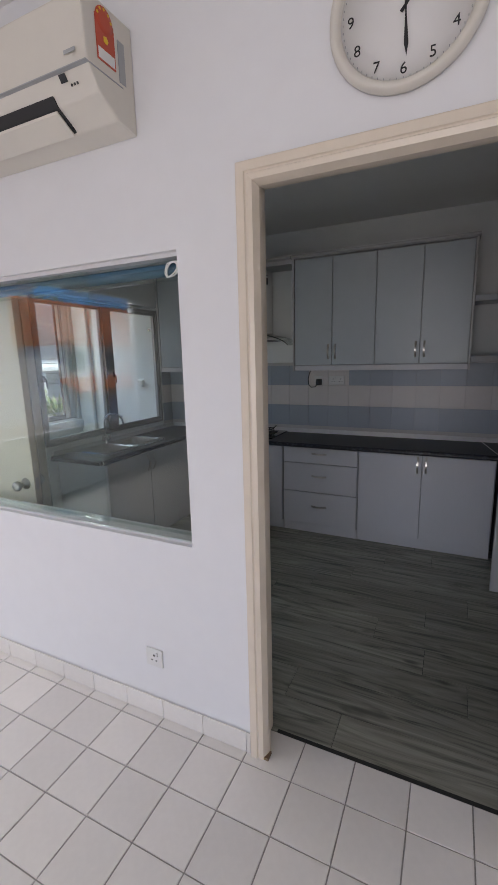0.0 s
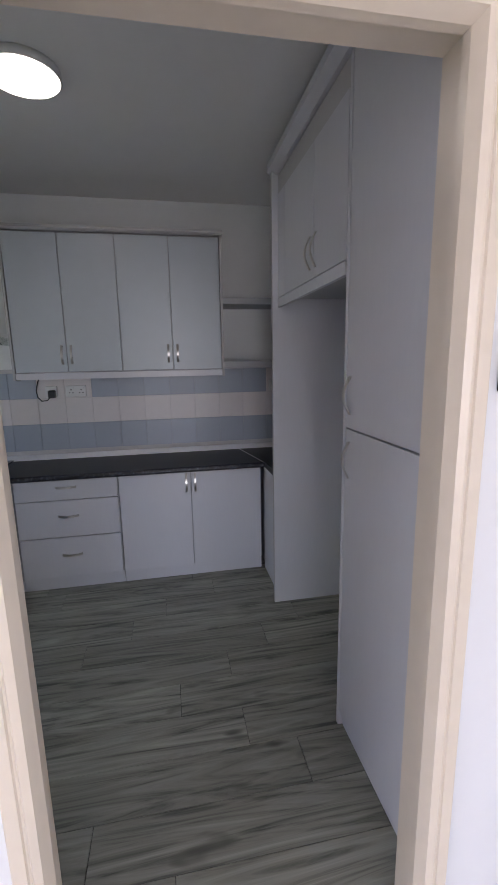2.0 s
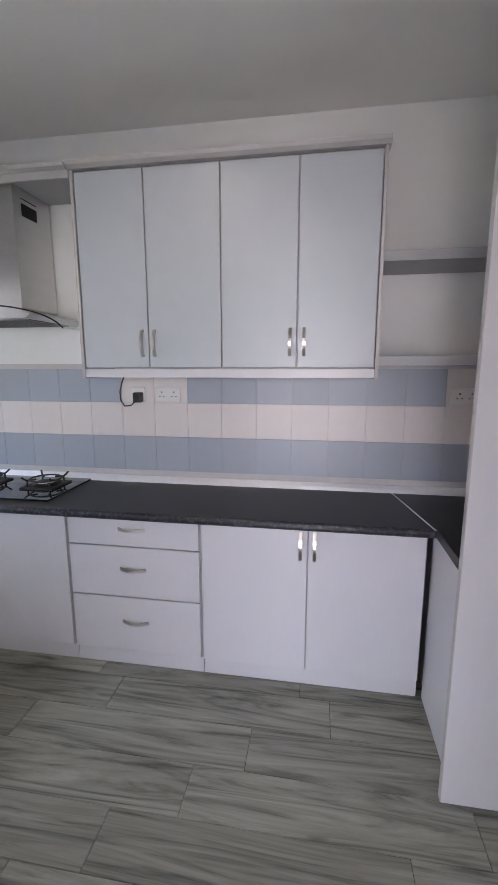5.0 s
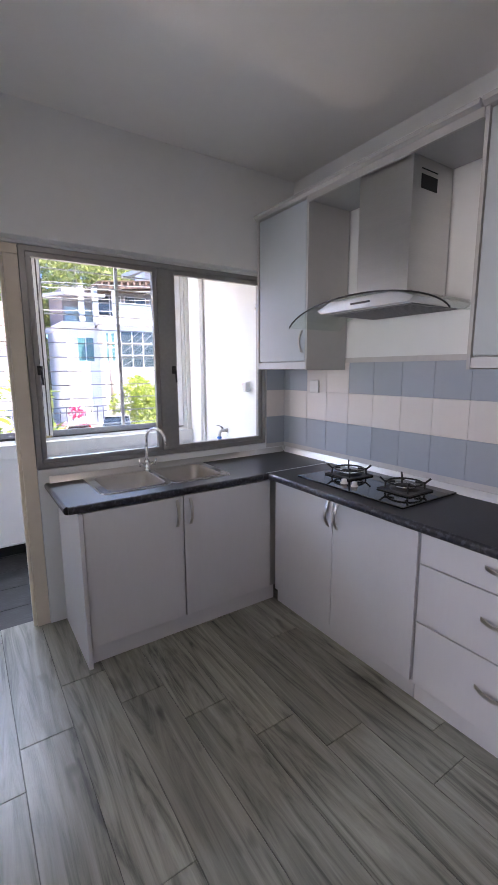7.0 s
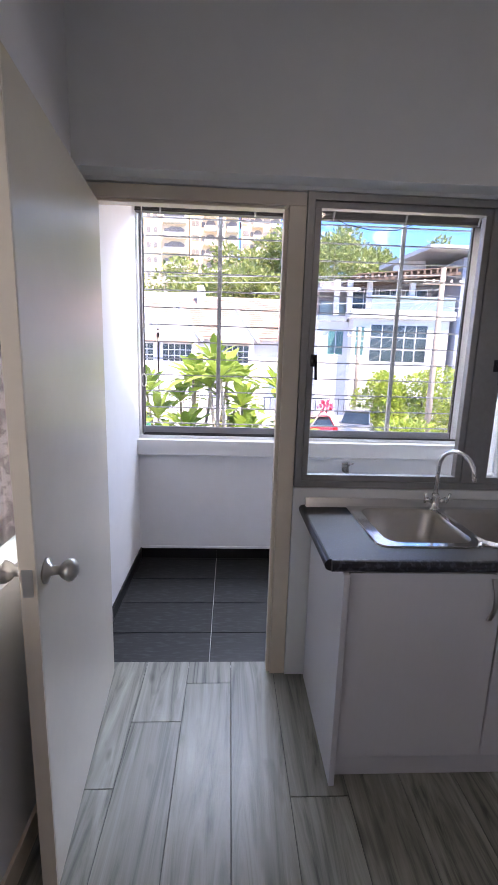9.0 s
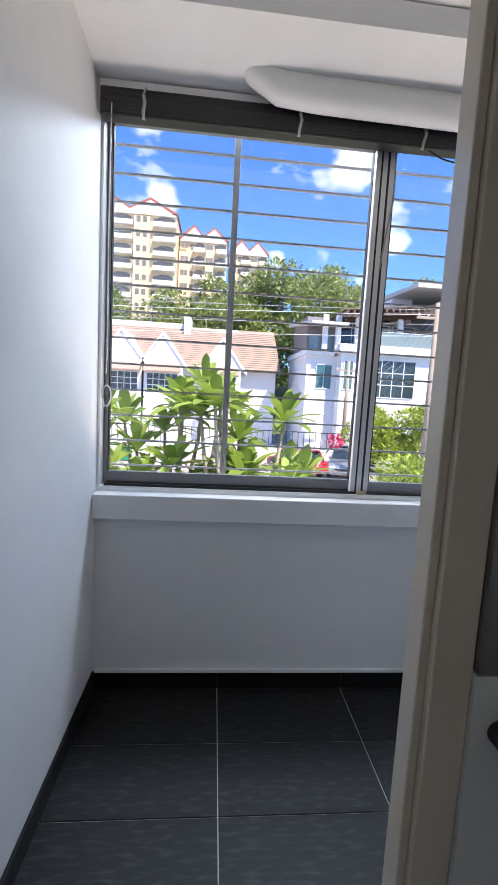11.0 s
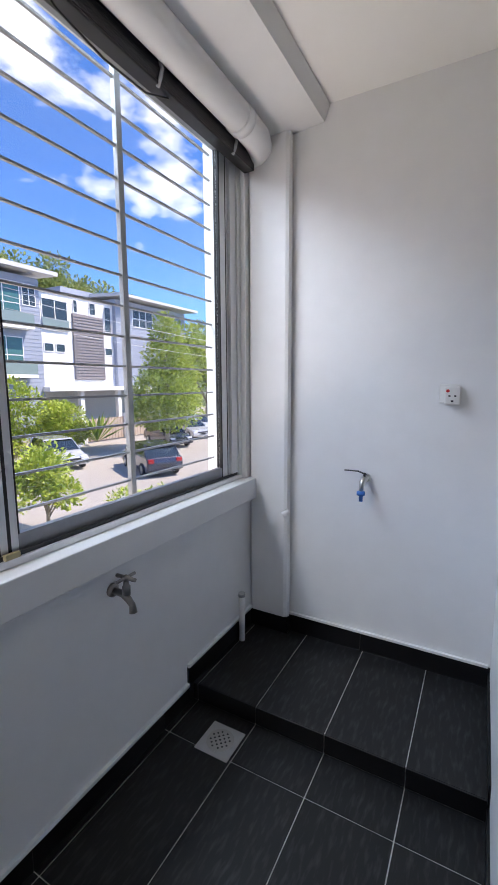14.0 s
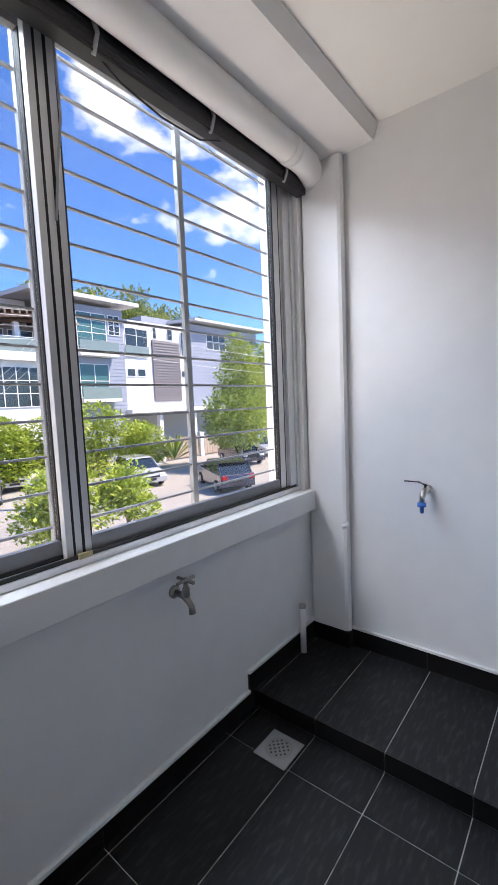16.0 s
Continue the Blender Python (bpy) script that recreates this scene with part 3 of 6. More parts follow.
# corner cabinet beside the fridge niche
cc = thing("corner_cabinet", (0, 0, 0), "light grey laminate corner cabinet beside the fridge panel", "kitchen cabinet", "lower cabinets")
part("body", box((0.79, KX1 - 0.005, 4.495, KY1 - 0.012, 0.002, 0.815)), M_CARC, cc)
part("side_panel", box((0.768, 0.788, 4.495, FY + 0.03, 0.0, 0.815), bevel=0.002), M_CAB, cc)

# worktop, L-shaped with a rounded nose
wt = thing("worktop", (0, 0, 0.82), "black speckled laminate worktop with a rounded mottled front edge", "worktop")
part("slab", prism([(KX0 + 0.003, 4.905), (0.765, 4.905), (0.765, 4.485), (KX1 - 0.003, 4.485), (KX1 - 0.003, KY1 - 0.004), (KX0 + 0.003, KY1 - 0.004)], "z", 0.0, 0.04), M_TOP, wt)
e0, e1 = KX0 + 0.003, -2.02
part("slab", box((e0, -2.525, 3.735, 4.9045, 0.0, 0.04), (-2.125, e1, 3.735, 4.9045, 0.0, 0.04), (-2.525, -2.125, 3.735, 3.955, 0.0, 0.04), (-2.525, -2.125, 4.665, 4.9045, 0.0, 0.04)), M_TOP, wt)
def nose(p, q, out):
    """Half-round worktop edge from p to q, bulging towards out."""
    d = Vector((q[0] - p[0], q[1] - p[1], 0))
    o = Vector((out[0], out[1], 0))
    bm = bmesh.new()
    prof = [(0.0, 0.0)] + [(0.004 + 0.017 * math.sin(a), 0.02 - 0.0198 * math.cos(a)) for a in (math.pi * k / 7 for k in range(8))] + [(0.0, 0.0398)]
    lo = [bm.verts.new(Vector((*p, z)) + o * r) for r, z in prof]
    hi = [bm.verts.new(Vector((*q, z)) + o * r) for r, z in prof]
    for k in range(len(prof) - 1):
        bm.faces.new((lo[k], hi[k], hi[k + 1], lo[k + 1]))
    bm.faces.new(lo)
    bm.faces.new(hi[::-1])
    bmesh.ops.recalc_face_normals(bm, faces=bm.faces)
    return bm
part("front_edge", nose((-2.0, 4.905), (0.752, 4.905), (0, -1)), M_NOSE, wt, "mottled grey and black rounded edge")
part("front_edge", nose((-2.02, 3.735), (-2.02, 4.9), (1, 0)), M_NOSE, wt)
part("front_edge", nose((KX0 + 0.003, 3.735), (-2.02, 3.735), (0, -1)), M_TOP, wt)
part("joint_strip", box((-2.025, -2.017, 4.886, 5.42, 0.04, 0.0415)), M_ALUW, wt, "thin bright metal joint strip")
part("joint_strip", moved(box((-0.004, 0.004, 0, 0.60, 0.04, 0.0415)), 0.755, 4.885, 0, pose(0, 0, 0, 0, 0, 10)), M_ALUW, wt)
part("back_strip", prism([(5.446, 0.04), (5.446, 0.078), (5.438, 0.078), (5.425, 0.058), (5.418, 0.04)], "x", KX0 + 0.035, KX1 - 0.005), M_ALUW, wt, "shiny metal sealing strip along the wall")
part("back_strip", prism([(KX0 + 0.004, 0.04), (KX0 + 0.004, 0.075), (KX0 + 0.012, 0.075), (KX0 + 0.025, 0.055), (KX0 + 0.032, 0.04)], "y", 3.74, 5.417), M_STEEL, wt)

# sink: one pressed sheet with two bowls
def ring_pts(cx, cy, hx, hy, r, n=6):
    pts = []
    for sx, sy, a0 in ((1, 1, 0), (-1, 1, 90), (-1, -1, 180), (1, -1, 270)):
        for k in range(n + 1):
            a = radians(a0 + 90 * k / n)
            pts.append((cx + sx * (hx - r) + r * math.cos(a), cy + sy * (hy - r) + r * math.sin(a)))
    return pts

def bowl(cx, cy, hx, hy, depth):
    bm = bmesh.new()
    loops = []
    for grow, z in ((0.0, 0.0), (-0.004, -0.004), (-0.010, -0.02), (-0.020, -depth + 0.03), (-0.035, -depth + 0.008), (-0.065, -depth), (-min(hx, hy) + 0.03, -depth - 0.004)):
        loops.append([bm.verts.new((x, y, z)) for x, y in ring_pts(cx, cy, hx + grow, hy + grow, max(0.06 + grow * 0.6, 0.012))])
    for a, b in zip(loops, loops[1:]):
        for k in range(len(a)):
            f = bm.faces.new((a[k], a[(k + 1) % len(a)], b[(k + 1) % len(a)], b[k]))
            f.smooth = True
    bm.faces.new(loops[-1])
    bmesh.ops.recalc_face_normals(bm, faces=bm.faces)
    return bm

sink = thing("sink", (-2.335, 4.31, 0.862), "stainless steel double-bowl sink set in the worktop", "sink")
BY = 0.182
def sink_rim():
    """The pressed rim: outer outline bridged to the two bowl mouths."""
    bm = bmesh.new()
    for cy in (-BY, BY):
        cy_out = cy + (0.012 if cy > 0 else -0.012)
        outer = ring_pts(0.0, cy_out, 0.222, 0.194, 0.045)
        inner = ring_pts(0.012, cy, 0.180, 0.164, 0.06)
        o = [bm.verts.new((x, y, 0.004)) for x, y in outer]
        i = [bm.verts.new((x, y, 0.003)) for x, y in inner]
        e = [bm.verts.new((x * 1.02, cy_out + (y - cy_out) * 1.02, -0.001)) for x, y in outer]
        for k in range(len(o)):
            j = (k + 1) % len(o)
            bm.faces.new((o[k], o[j], i[j], i[k]))
            bm.faces.new((e[k], e[j], o[j], o[k]))
    bmesh.ops.recalc_face_normals(bm, faces=bm.faces)
    return bm
part("rim", sink_rim(), M_CHROME, sink)
for cy in (-BY, BY):
    b = part("bowl", moved(bowl(0.012, cy, 0.180, 0.164, 0.16), 0, 0, 0.003), M_BOWL, sink)
    part("drain", moved(lathe([(0.028, 0.0), (0.028, 0.004), (0.018, 0.002), (0.004, 0.001)], 20), 0.014, cy, -0.158), M_CHROME, b)

tap = thing("sink_tap", (-2.515, 4.31, 0.862), "chrome swan-neck mixer tap behind the sink", "tap")
part("base", lathe([(0.026, 0.0), (0.026, 0.006), (0.018, 0.012), (0.017, 0.05), (0.020, 0.055), (0.014, 0.07)], 20), M_CHROME, tap)
spout = [(0, 0, 0.06), (0, 0, 0.17)] + [(0.085 - 0.085 * math.cos(a), 0.03 * (1 - math.cos(a)), 0.19 + 0.085 * math.sin(a)) for a in (math.pi * k / 14 for k in range(1, 13))]
spout += [(0.175, 0.062, 0.175)]
part("spout", tube(spout, 0.0095, 12), M_CHROME, tap)
for s in (-1, 1):
    part("tap_handle", merged(tube([(0, s * 0.012, 0.03), (0.01, s * 0.045, 0.05)], 0.009, 10), tube([(0.005, s * 0.048, 0.03), (0.02, s * 0.055, 0.075)], 0.006, 8)), M_CHROME, tap)

# hob
hob = thing("gas_hob", (-1.465, 5.20, 0.8615), "black glass gas hob with two burners and iron pan supports", "hob")
part("glass_plate", box((-0.37, 0.36, -0.22, 0.215, 0.0, 0.010), bevel=0.003), M_HOB, hob)
for bx in (-0.2, 0.185):
    bn = part("burner", moved(merged(lathe([(0.075, 0.010), (0.075, 0.022), (0.05, 0.026), (0.048, 0.036), (0.03, 0.042), (0.004, 0.043)], 24),
        box((-0.1, 0.1, -0.1, 0.1, 0.010, 0.019), bevel=0.004)), bx, 0.03, 0), M_IRON, hob)
    part("burner_ring", moved(lathe([(0.05, 0.027), (0.055, 0.03), (0.055, 0.037), (0.046, 0.038)], 24), bx, 0.03, 0), M_CHROME, bn)
    arms = [tube([(0.085 * math.cos(a), 0.085 * math.sin(a), 0.052) for a in (2 * math.pi * k / 20 for k in range(21))], 0.005, 6)]
    for k in range(4):
        a = radians(45 + 90 * k)
        c, s = math.cos(a), math.sin(a)
        arms.append(tube([(0.05 * c, 0.05 * s, 0.054), (0.1 * c, 0.1 * s, 0.052), (0.125 * c, 0.125 * s, 0.075)], 0.0055, 6))
        arms.append(tube([(0.095 * c, 0.095 * s, 0.052), (0.098 * c, 0.098 * s, 0.018)], 0.005, 6))
    part("pan_support", moved(merged(*arms), bx, 0.03, 0), M_IRON, bn)
for kx in (-0.085, -0.01):
    part("control_knob", moved(lathe([(0.02, 0.010), (0.02, 0.016), (0.015, 0.018), (0.014, 0.034), (0.004, 0.035)], 18), kx, -0.13, 0), M_IVPLAST, hob, "cream control knob")

# ---- upper cabinets ----
UY = 5.12
def upper_unit(x0, x1, doors, label, z1=2.445):
    ob = thing("upper_cabinet", (0, 0, 0), label, "kitchen cabinet", "upper cabinets")
    part("body", box((x0, x1, UY + TK + 0.002, KY1 - 0.004, 1.535, 2.455)), M_CARC, ob)
    part("side_panel", box((x0 - 0.016, x0 - 0.001, UY - 0.004, KY1 - 0.004, 1.485, 2.46)), M_EDGE, ob)
    part("side_panel", box((x1 + 0.001, x1 + 0.016, UY - 0.004, KY1 - 0.004, 1.485, 2.46)), M_EDGE, ob)
    part("light_pelmet", box((x0, x1, UY - 0.002, UY + 0.016, 1.49, 1.533), bevel=0.001), M_CAB, ob)
    for a, b, hx in doors:
        front(ob, "door", (a, b, UY, UY + TK, 1.54, z1), M_CABU, (hx, UY, 1.655), 0.13)
    return ob

upper_unit(-0.925, 0.500, [(-0.920, -0.582, -0.610), (-0.576, -0.216, -0.548), (-0.210, 0.142, 0.112), (0.148, 0.496, 0.178)], "pale blue-grey laminate wall cabinet with four doors")
upper_unit(-2.425, -1.945, [(-2.418, -1.952, -1.975)], "pale blue-grey laminate wall cabinet with one door beside the window")
hs = thing("hood_canopy_board", (0, 0, 0), "grey laminate canopy board over the cooker hood", "cabinet board")
part("top_panel", box((-1.928, -0.942, UY + 0.0, KY1 - 0.004, 2.432, 2.45)), M_CARC, hs)
part("front_rail", box((-1.928, -0.942, UY - 0.014, UY - 0.001, 2.42, 2.455)), M_EDGE, hs)
cor = thing("cabinet_cornice", (0, 0, 2.456), "grey cornice running along the tops of the wall cabinets", "cornice")
part("moulding", prism([(UY - 0.012, 0.0), (UY - 0.03, 0.012), (UY - 0.03, 0.03), (KY1 - 0.2, 0.03), (KY1 - 0.2, 0.0)], "x", -0.945, 0.525), M_EDGE, cor)
part("moulding", prism([(UY - 0.012, 0.0), (UY - 0.03, 0.012), (UY - 0.03, 0.03), (KY1 - 0.2, 0.03), (KY1 - 0.2, 0.0)], "x", -2.445, -0.955), M_EDGE, cor)
sh = thing("corner_shelf", (0, 0, 0), "two grey laminate open shelves beside the wall cabinet", "shelf")
for z in (1.545, 2.0):
    part("shelf_board", box((0.518, KX1 - 0.004, UY + 0.02, KY1 - 0.003, z, z + 0.045), bevel=0.002), M_CARC, sh)
part("back_board", box((0.518, KX1 - 0.004, KY1 - 0.0028, KY1 + 0.004, 1.50, 1.544)), M_CAB, sh)

# cooker hood
hd = thing("cooker_hood", (-1.42, 0, 0), "stainless steel chimney cooker hood with a curved glass canopy", "cooker hood")
part("chimney", box((-0.155, 0.155, 5.14, KY1 - 0.005, 1.84, 2.43), bevel=0.003), M_STEEL, hd)
part("chimney_sleeve", box((-0.148, 0.148, 5.147, KY1 - 0.008, 2.05, 2.431)), M_STEEL, hd)
part("vent", box((0.155, 0.1575, 5.2, 5.32, 2.3, 2.36), (0.155, 0.158, 5.2, 5.32, 2.38, 2.384)), M_DARK, hd, "dark slotted vent")
part("body", prism([(-0.27, 1.775), (0.27, 1.775), (0.30, 1.795), (0.20, 1.83), (-0.20, 1.83), (-0.30, 1.795)], "y", 5.0, KY1 - 0.006, 0.003), M_STEEL, hd)
filt = part("filter", box((-0.25, 0.25, 5.05, 5.4, 1.770, 1.775)), M_ALUG, hd)
for k in range(24):
    part("filter_slat", box((-0.24 + 0.02 * k, -0.232 + 0.02 * k, 5.06, 5.39, 1.767, 1.7699)), M_ALUG, filt)
part("button_strip", box((-0.06, 0.06, 4.997, 5.0, 1.797, 1.806)), M_BLACK, hd)
arc = [(0.485 * math.sin(a), 1.725 + 0.115 * (math.cos(a * 1.0) - math.cos(1.35)) / (1 - math.cos(1.35))) for a in (-1.35 + 2.7 * k / 24 for k in range(25))]
arc = [(x / math.sin(1.35) , z) for x, z in arc]
outline = arc + [(x, z - 0.006) for x, z in arc[::-1]]
part("glass_canopy", prism(outline, "y", 4.965, 5.36), M_GGLASS, hd, "curved greenish glass canopy")
part("canopy_edge", prism([(x, z + 0.0005) for x, z in arc] + [(x, z - 0.007) for x, z in arc[::-1]], "y", 4.960, 4.9645), M_BLACK, hd, "dark ground glass edge")

# ---- tall unit and fridge niche ----
TX = 0.755
tall = thing("tall_cabinet", (0, 0, 0), "tall light grey larder cabinet with two doors", "kitchen cabinet")
part("body", box((TX + TK + 0.002, KX1 - 0.004, HW1 + 0.012, 3.445, 0.07, 2.60)), M_CARC, tall)
part("kickboard", box((TX + 0.02, TX + 0.038, HW1 + 0.012, 3.445, 0.002, 0.069)), M_CAB, tall)
part("side_panel", box((TX - 0.001, KX1 - 0.004, 3.448, 3.468, 0.0, 2.60), bevel=0.002), M_CAB, tall)
front(tall, "door", (TX, TX + TK, HW1 + 0.014, 3.444, 0.075, 1.331), M_CAB, (TX, 3.405, 1.215), 0.14, True, "-x")
front(tall, "door", (TX, TX + TK, HW1 + 0.014, 3.444, 1.337, 2.598), M_CAB, (TX, 3.405, 1.46), 0.14, True, "-x")
fr = thing("over_fridge_cabinet", (0, 0, 0), "light grey cabinet with two doors over an empty fridge niche", "kitchen cabinet")
part("body", box((TX + TK + 0.002, KX1 - 0.004, 3.476, 4.448, 1.945, 2.60)), M_CARC, fr)
part("pelmet", box((TX - 0.004, TX + 0.016, 3.476, 4.448, 1.895, 1.943)), M_CAB, fr)
front(fr, "door", (TX, TX + TK, 3.478, 3.835, 1.950, 2.50), M_CAB, (TX, 3.80, 2.06), 0.14, True, "-x")
front(fr, "door", (TX, TX + TK, 3.841, 4.30, 1.950, 2.50), M_CAB, (TX, 3.876, 2.06), 0.14, True, "-x")
part("filler", box((TX, TX + TK, 4.303, 4.448, 1.950, 2.50)), M_CAB, fr)
part("filler", box((TX + 0.004, TX + TK, 3.478, 4.448, 2.502, 2.60)), M_EDGE, fr)
fp = thing("fridge_panel", (0, 0, 0), "light grey laminate end panel of the fridge niche", "panel")
part("board", box((0.7225, KX1 - 0.004, 4.452, 4.478, 0.0, 2.62), bevel=0.001), M_CAB, fp)
part("edge_band", box((0.7205, 0.7224, 4.4525, 4.4775, 0.001, 2.619)), M_EDGE, fp, "grey edge banding")
solid("tall_unit_cornice", prism([(TX - 0.012, 2.605), (TX - 0.05, 2.63), (TX - 0.05, 2.665), (TX + 0.2, 2.665), (TX + 0.2, 2.605)], "y", HW1 + 0.012, 4.50), M_CAB,
    "light grey cornice along the tall cabinets", "cornice")

# ---- kitchen ceiling lamp ----
cl = thing("ceiling_light", (-0.42, 4.05, KH), "round flush ceiling light, switched on", "ceiling light")
part("housing", lathe([(0.148, 0.0), (0.150, -0.03), (0.144, -0.034)], 40), M_WPLAST, cl)
part("diffuser", lathe([(0.141, -0.030), (0.141, -0.036), (0.13, -0.040), (0.004, -0.041)], 40), M_LAMP, cl, "glowing white diffuser")

# ---- kitchen window to the yard ----
def glazed(name, label, x, outline, sashes, material, depth=0.05, handle_at=()):
    y0, y1, z0, z1 = outline
    ob = thing(name, (0, 0, 0), label, "window")
    tagged(ob, kind="structure")
    f = 0.028
    part("window_frame", box((x - depth / 2, x + depth / 2, y0, y1, z0, z0 + f), (x - depth / 2, x + depth / 2, y0, y1, z1 - f, z1), (x - depth / 2, x + depth / 2, y0, y0 + f, z0 + f, z1 - f),
        (x - depth / 2, x + depth / 2, y1 - f, y1, z0 + f, z1 - f)), material, ob)
    for a, b, w in sashes:
        s = part("sash", box((x - 0.016, x + 0.018, a, b, z0 + f, z0 + f + w), (x - 0.016, x + 0.018, a, b, z1 - f - w, z1 - f), (x - 0.016, x + 0.018, a, a + w, z0 + f + w, z1 - f - w),
            (x - 0.016, x + 0.018, b - w, b, z0 + f + w, z1 - f - w), bevel=0.002), material, ob)
        pn = part("pane", box((x - 0.002, x + 0.002, a + w, b - w, z0 + f + w, z1 - f - w)), M_GLASS, s)
        pn.visible_shadow = False
    for y, z in handle_at:
        part("window_handle", merged(box((x + 0.018, x + 0.028, y - 0.014, y + 0.014, z - 0.025, z + 0.025), bevel=0.002), tube([(x + 0.03, y, z + 0.01), (x + 0.045, y + 0.005, z - 0.01), (x + 0.045, y + 0.008, z - 0.08)], 0.006, 8)), M_BLACK, ob, "black window latch")
    return ob
glazed("window_2", "aged aluminium window with two casements over the sink", -2.583, (3.688, 5.265, 0.94, 2.136), [(3.72, 4.44, 0.026), (4.535, 5.235, 0.026)], M_ALU, 0.06, [(3.745, 1.49), (4.535, 1.49)])
structure("trim_window_post", box((-2.607, -2.558, 4.442, 4.533, 0.97, 2.107), bevel=0.002), M_ALU, "aged aluminium window post")

# ---- sockets and plug on the splashback ----
def socket(name, place, w, h, label, holes, switch=True, axis="y"):
    ob = thing(name, place, label, "socket")
    part("plate", box((-w / 2, w / 2, -0.010, 0.0, -h / 2, h / 2), bevel=0.003), M_WPLAST, ob)
    for hx in holes:
        part("pin_hole", box((hx - 0.004, hx + 0.004, -0.0112, -0.0102, 0.008, 0.017), (hx - 0.016, hx - 0.008, -0.0112, -0.0102, -0.014, -0.008), (hx + 0.008, hx + 0.016, -0.0112, -0.0102, -0.014, -0.008)), M_BLACK, ob)
        if switch:
            part("switch", box((hx + 0.012, hx + 0.022, -0.015, -0.010, 0.014, 0.03), bevel=0.001), M_WPLAST, ob)
    return ob
socket("wall_socket", (-0.605, KY1 - 0.012, 1.385), 0.15, 0.085, "white double wall socket on the tiled splashback", [-0.035, 0.038])
socket("wall_socket", (-0.785, KY1 - 0.012, 1.385), 0.085, 0.085, "white single wall socket with a black plug in it", [])
plug = thing("black_plug", (-0.775, KY1 - 0.022, 1.37), "black mains plug with a looped cable", "plug")
part("plug_body", box((-0.026, 0.026, -0.045, 0.0, -0.03, 0.028), bevel=0.008), M_BLACK, plug)
part("cable", tube([(-0.01, -0.04, -0.02), (-0.03, -0.05, -0.045), (-0.07, -0.05, -0.05), (-0.10, -0.035, -0.02), (-0.11, -0.02, 0.03), (-0.10, -0.012, 0.08), (-0.085, -0.012, 0.118)], 0.004, 8), M_BLACK, plug)
socket("wall_switch", (-2.20, KY1 - 0.012, 1.37), 0.086, 0.086, "white wall switch by the window", [])
socket("wall_socket", (1.0, KY1 - 0.012, 1.39), 0.15, 0.085, "white wall socket in the corner", [-0.03, 0.03])

# ---- hall things ----
socket("wall_socket", (-0.735, HW0, 0.305), 0.088, 0.088, "white single wall socket low on the hall wall", [0.0])
rc = thing("fan_remote", (0.768, HW0, 1.58), "black fan remote control in a wall holder", "remote control")
part("casing", box((-0.029, 0.029, -0.022, 0.0, -0.056, 0.056), bevel=0.004), M_BLACK, rc)
part("dial", moved(lathe([(0.021, 0.0), (0.021, -0.003), (0.004, -0.0035)], 24, "y"), 0, -0.0222, 0.022), M_GREYP, rc, "pale round button pad")
for bx0, bx1, bz in ((-0.022, -0.012, -0.012), (-0.006, 0.004, -0.012), (0.010, 0.020, -0.012), (-0.012, 0.012, -0.047)):
    part("button", box((bx0, bx1, -0.0235, -0.0222, bz, bz + 0.005)), M_GREYP, rc)
hsw = thing("wall_switch", (0.90, HW0, 1.60), "white wall switch plate on the hall wall", "switch")
part("plate", box((-0.043, 0.043, -0.010, 0.0, -0.043, 0.043), bevel=0.003), M_WPLAST, hsw)
part("rocker", box((-0.012, 0.012, -0.014, -0.0102, -0.02, 0.02), bevel=0.002), M_WPLAST, hsw)

# curtain drawn to the edge of the hall's side window
curtain = thing("curtain", (-3.84, 0, 0), "mauve-brown patterned curtain gathered beside the hall window", "curtain")
def pleats(y0, y1, z0, z1, folds, depth):
    """A hanging cloth in soft folds, 3 mm thick."""
    bm = bmesh.new()
    n = folds * 10
    rows = []
    for z, k in ((z0, 1.15), ((z0 + z1) / 2, 1.0), (z1, 0.7)):
        rows.append([[bm.verts.new((depth * k * math.sin(2 * math.pi * folds * i / n) + 0.012 * math.sin(i * 1.7) + side, y0 + (y1 - y0) * i / n, z)) for i in range(n + 1)] for side in (0.0, 0.003)])
    for a, b in zip(rows, rows[1:]):
        for q in (0, 1):
            for i in range(n):
                bm.faces.new((a[q][i], a[q][i + 1], b[q][i + 1], b[q][i])).smooth = True
    bmesh.ops.recalc_face_normals(bm, faces=bm.faces)
    return bm
M_LACE = speckled("patterned_curtain_cloth", (0.34, 0.28, 0.28), (0.15, 0.11, 0.12), 14, 0.9, 0.46, 0.56)
part("cloth", pleats(1.62, 2.36, 0.03, 2.62, 6, 0.03), M_LACE, curtain)
part("rod", tube([(0, -1.2, 2.64), (0, 2.42, 2.64)], 0.012, 10), M_NICKEL, curtain)
for y in (-1.15, 2.38):
    part("bracket", box((-0.06, 0.005, y - 0.01, y + 0.01, 2.625, 2.655)), M_NICKEL, curtain)

# air conditioner
ac = thing("air_conditioner", (-1.05, HW0, 2.38), "ivory wall-mounted split air conditioner with an energy label", "air conditioner")
body = [(0.0, 0.0), (-0.09, 0.012), (-0.17, 0.06), (-0.215, 0.125), (-0.225, 0.30), (-0.20, 0.315), (0.0, 0.32)]
part("casing", prism(body, "x", -0.46, 0.41, 0.006), M_IVPLAST, ac)
part("panel_joint", box((-0.462, 0.412, -0.2255, -0.06, 0.118, 0.121)), M_GREYP, ac)
part("air_outlet", prism([(-0.10, 0.012), (-0.172, 0.055), (-0.19, 0.082), (-0.11, 0.05)], "x", -0.40, 0.23), M_DARK, ac, "dark louvre slot")
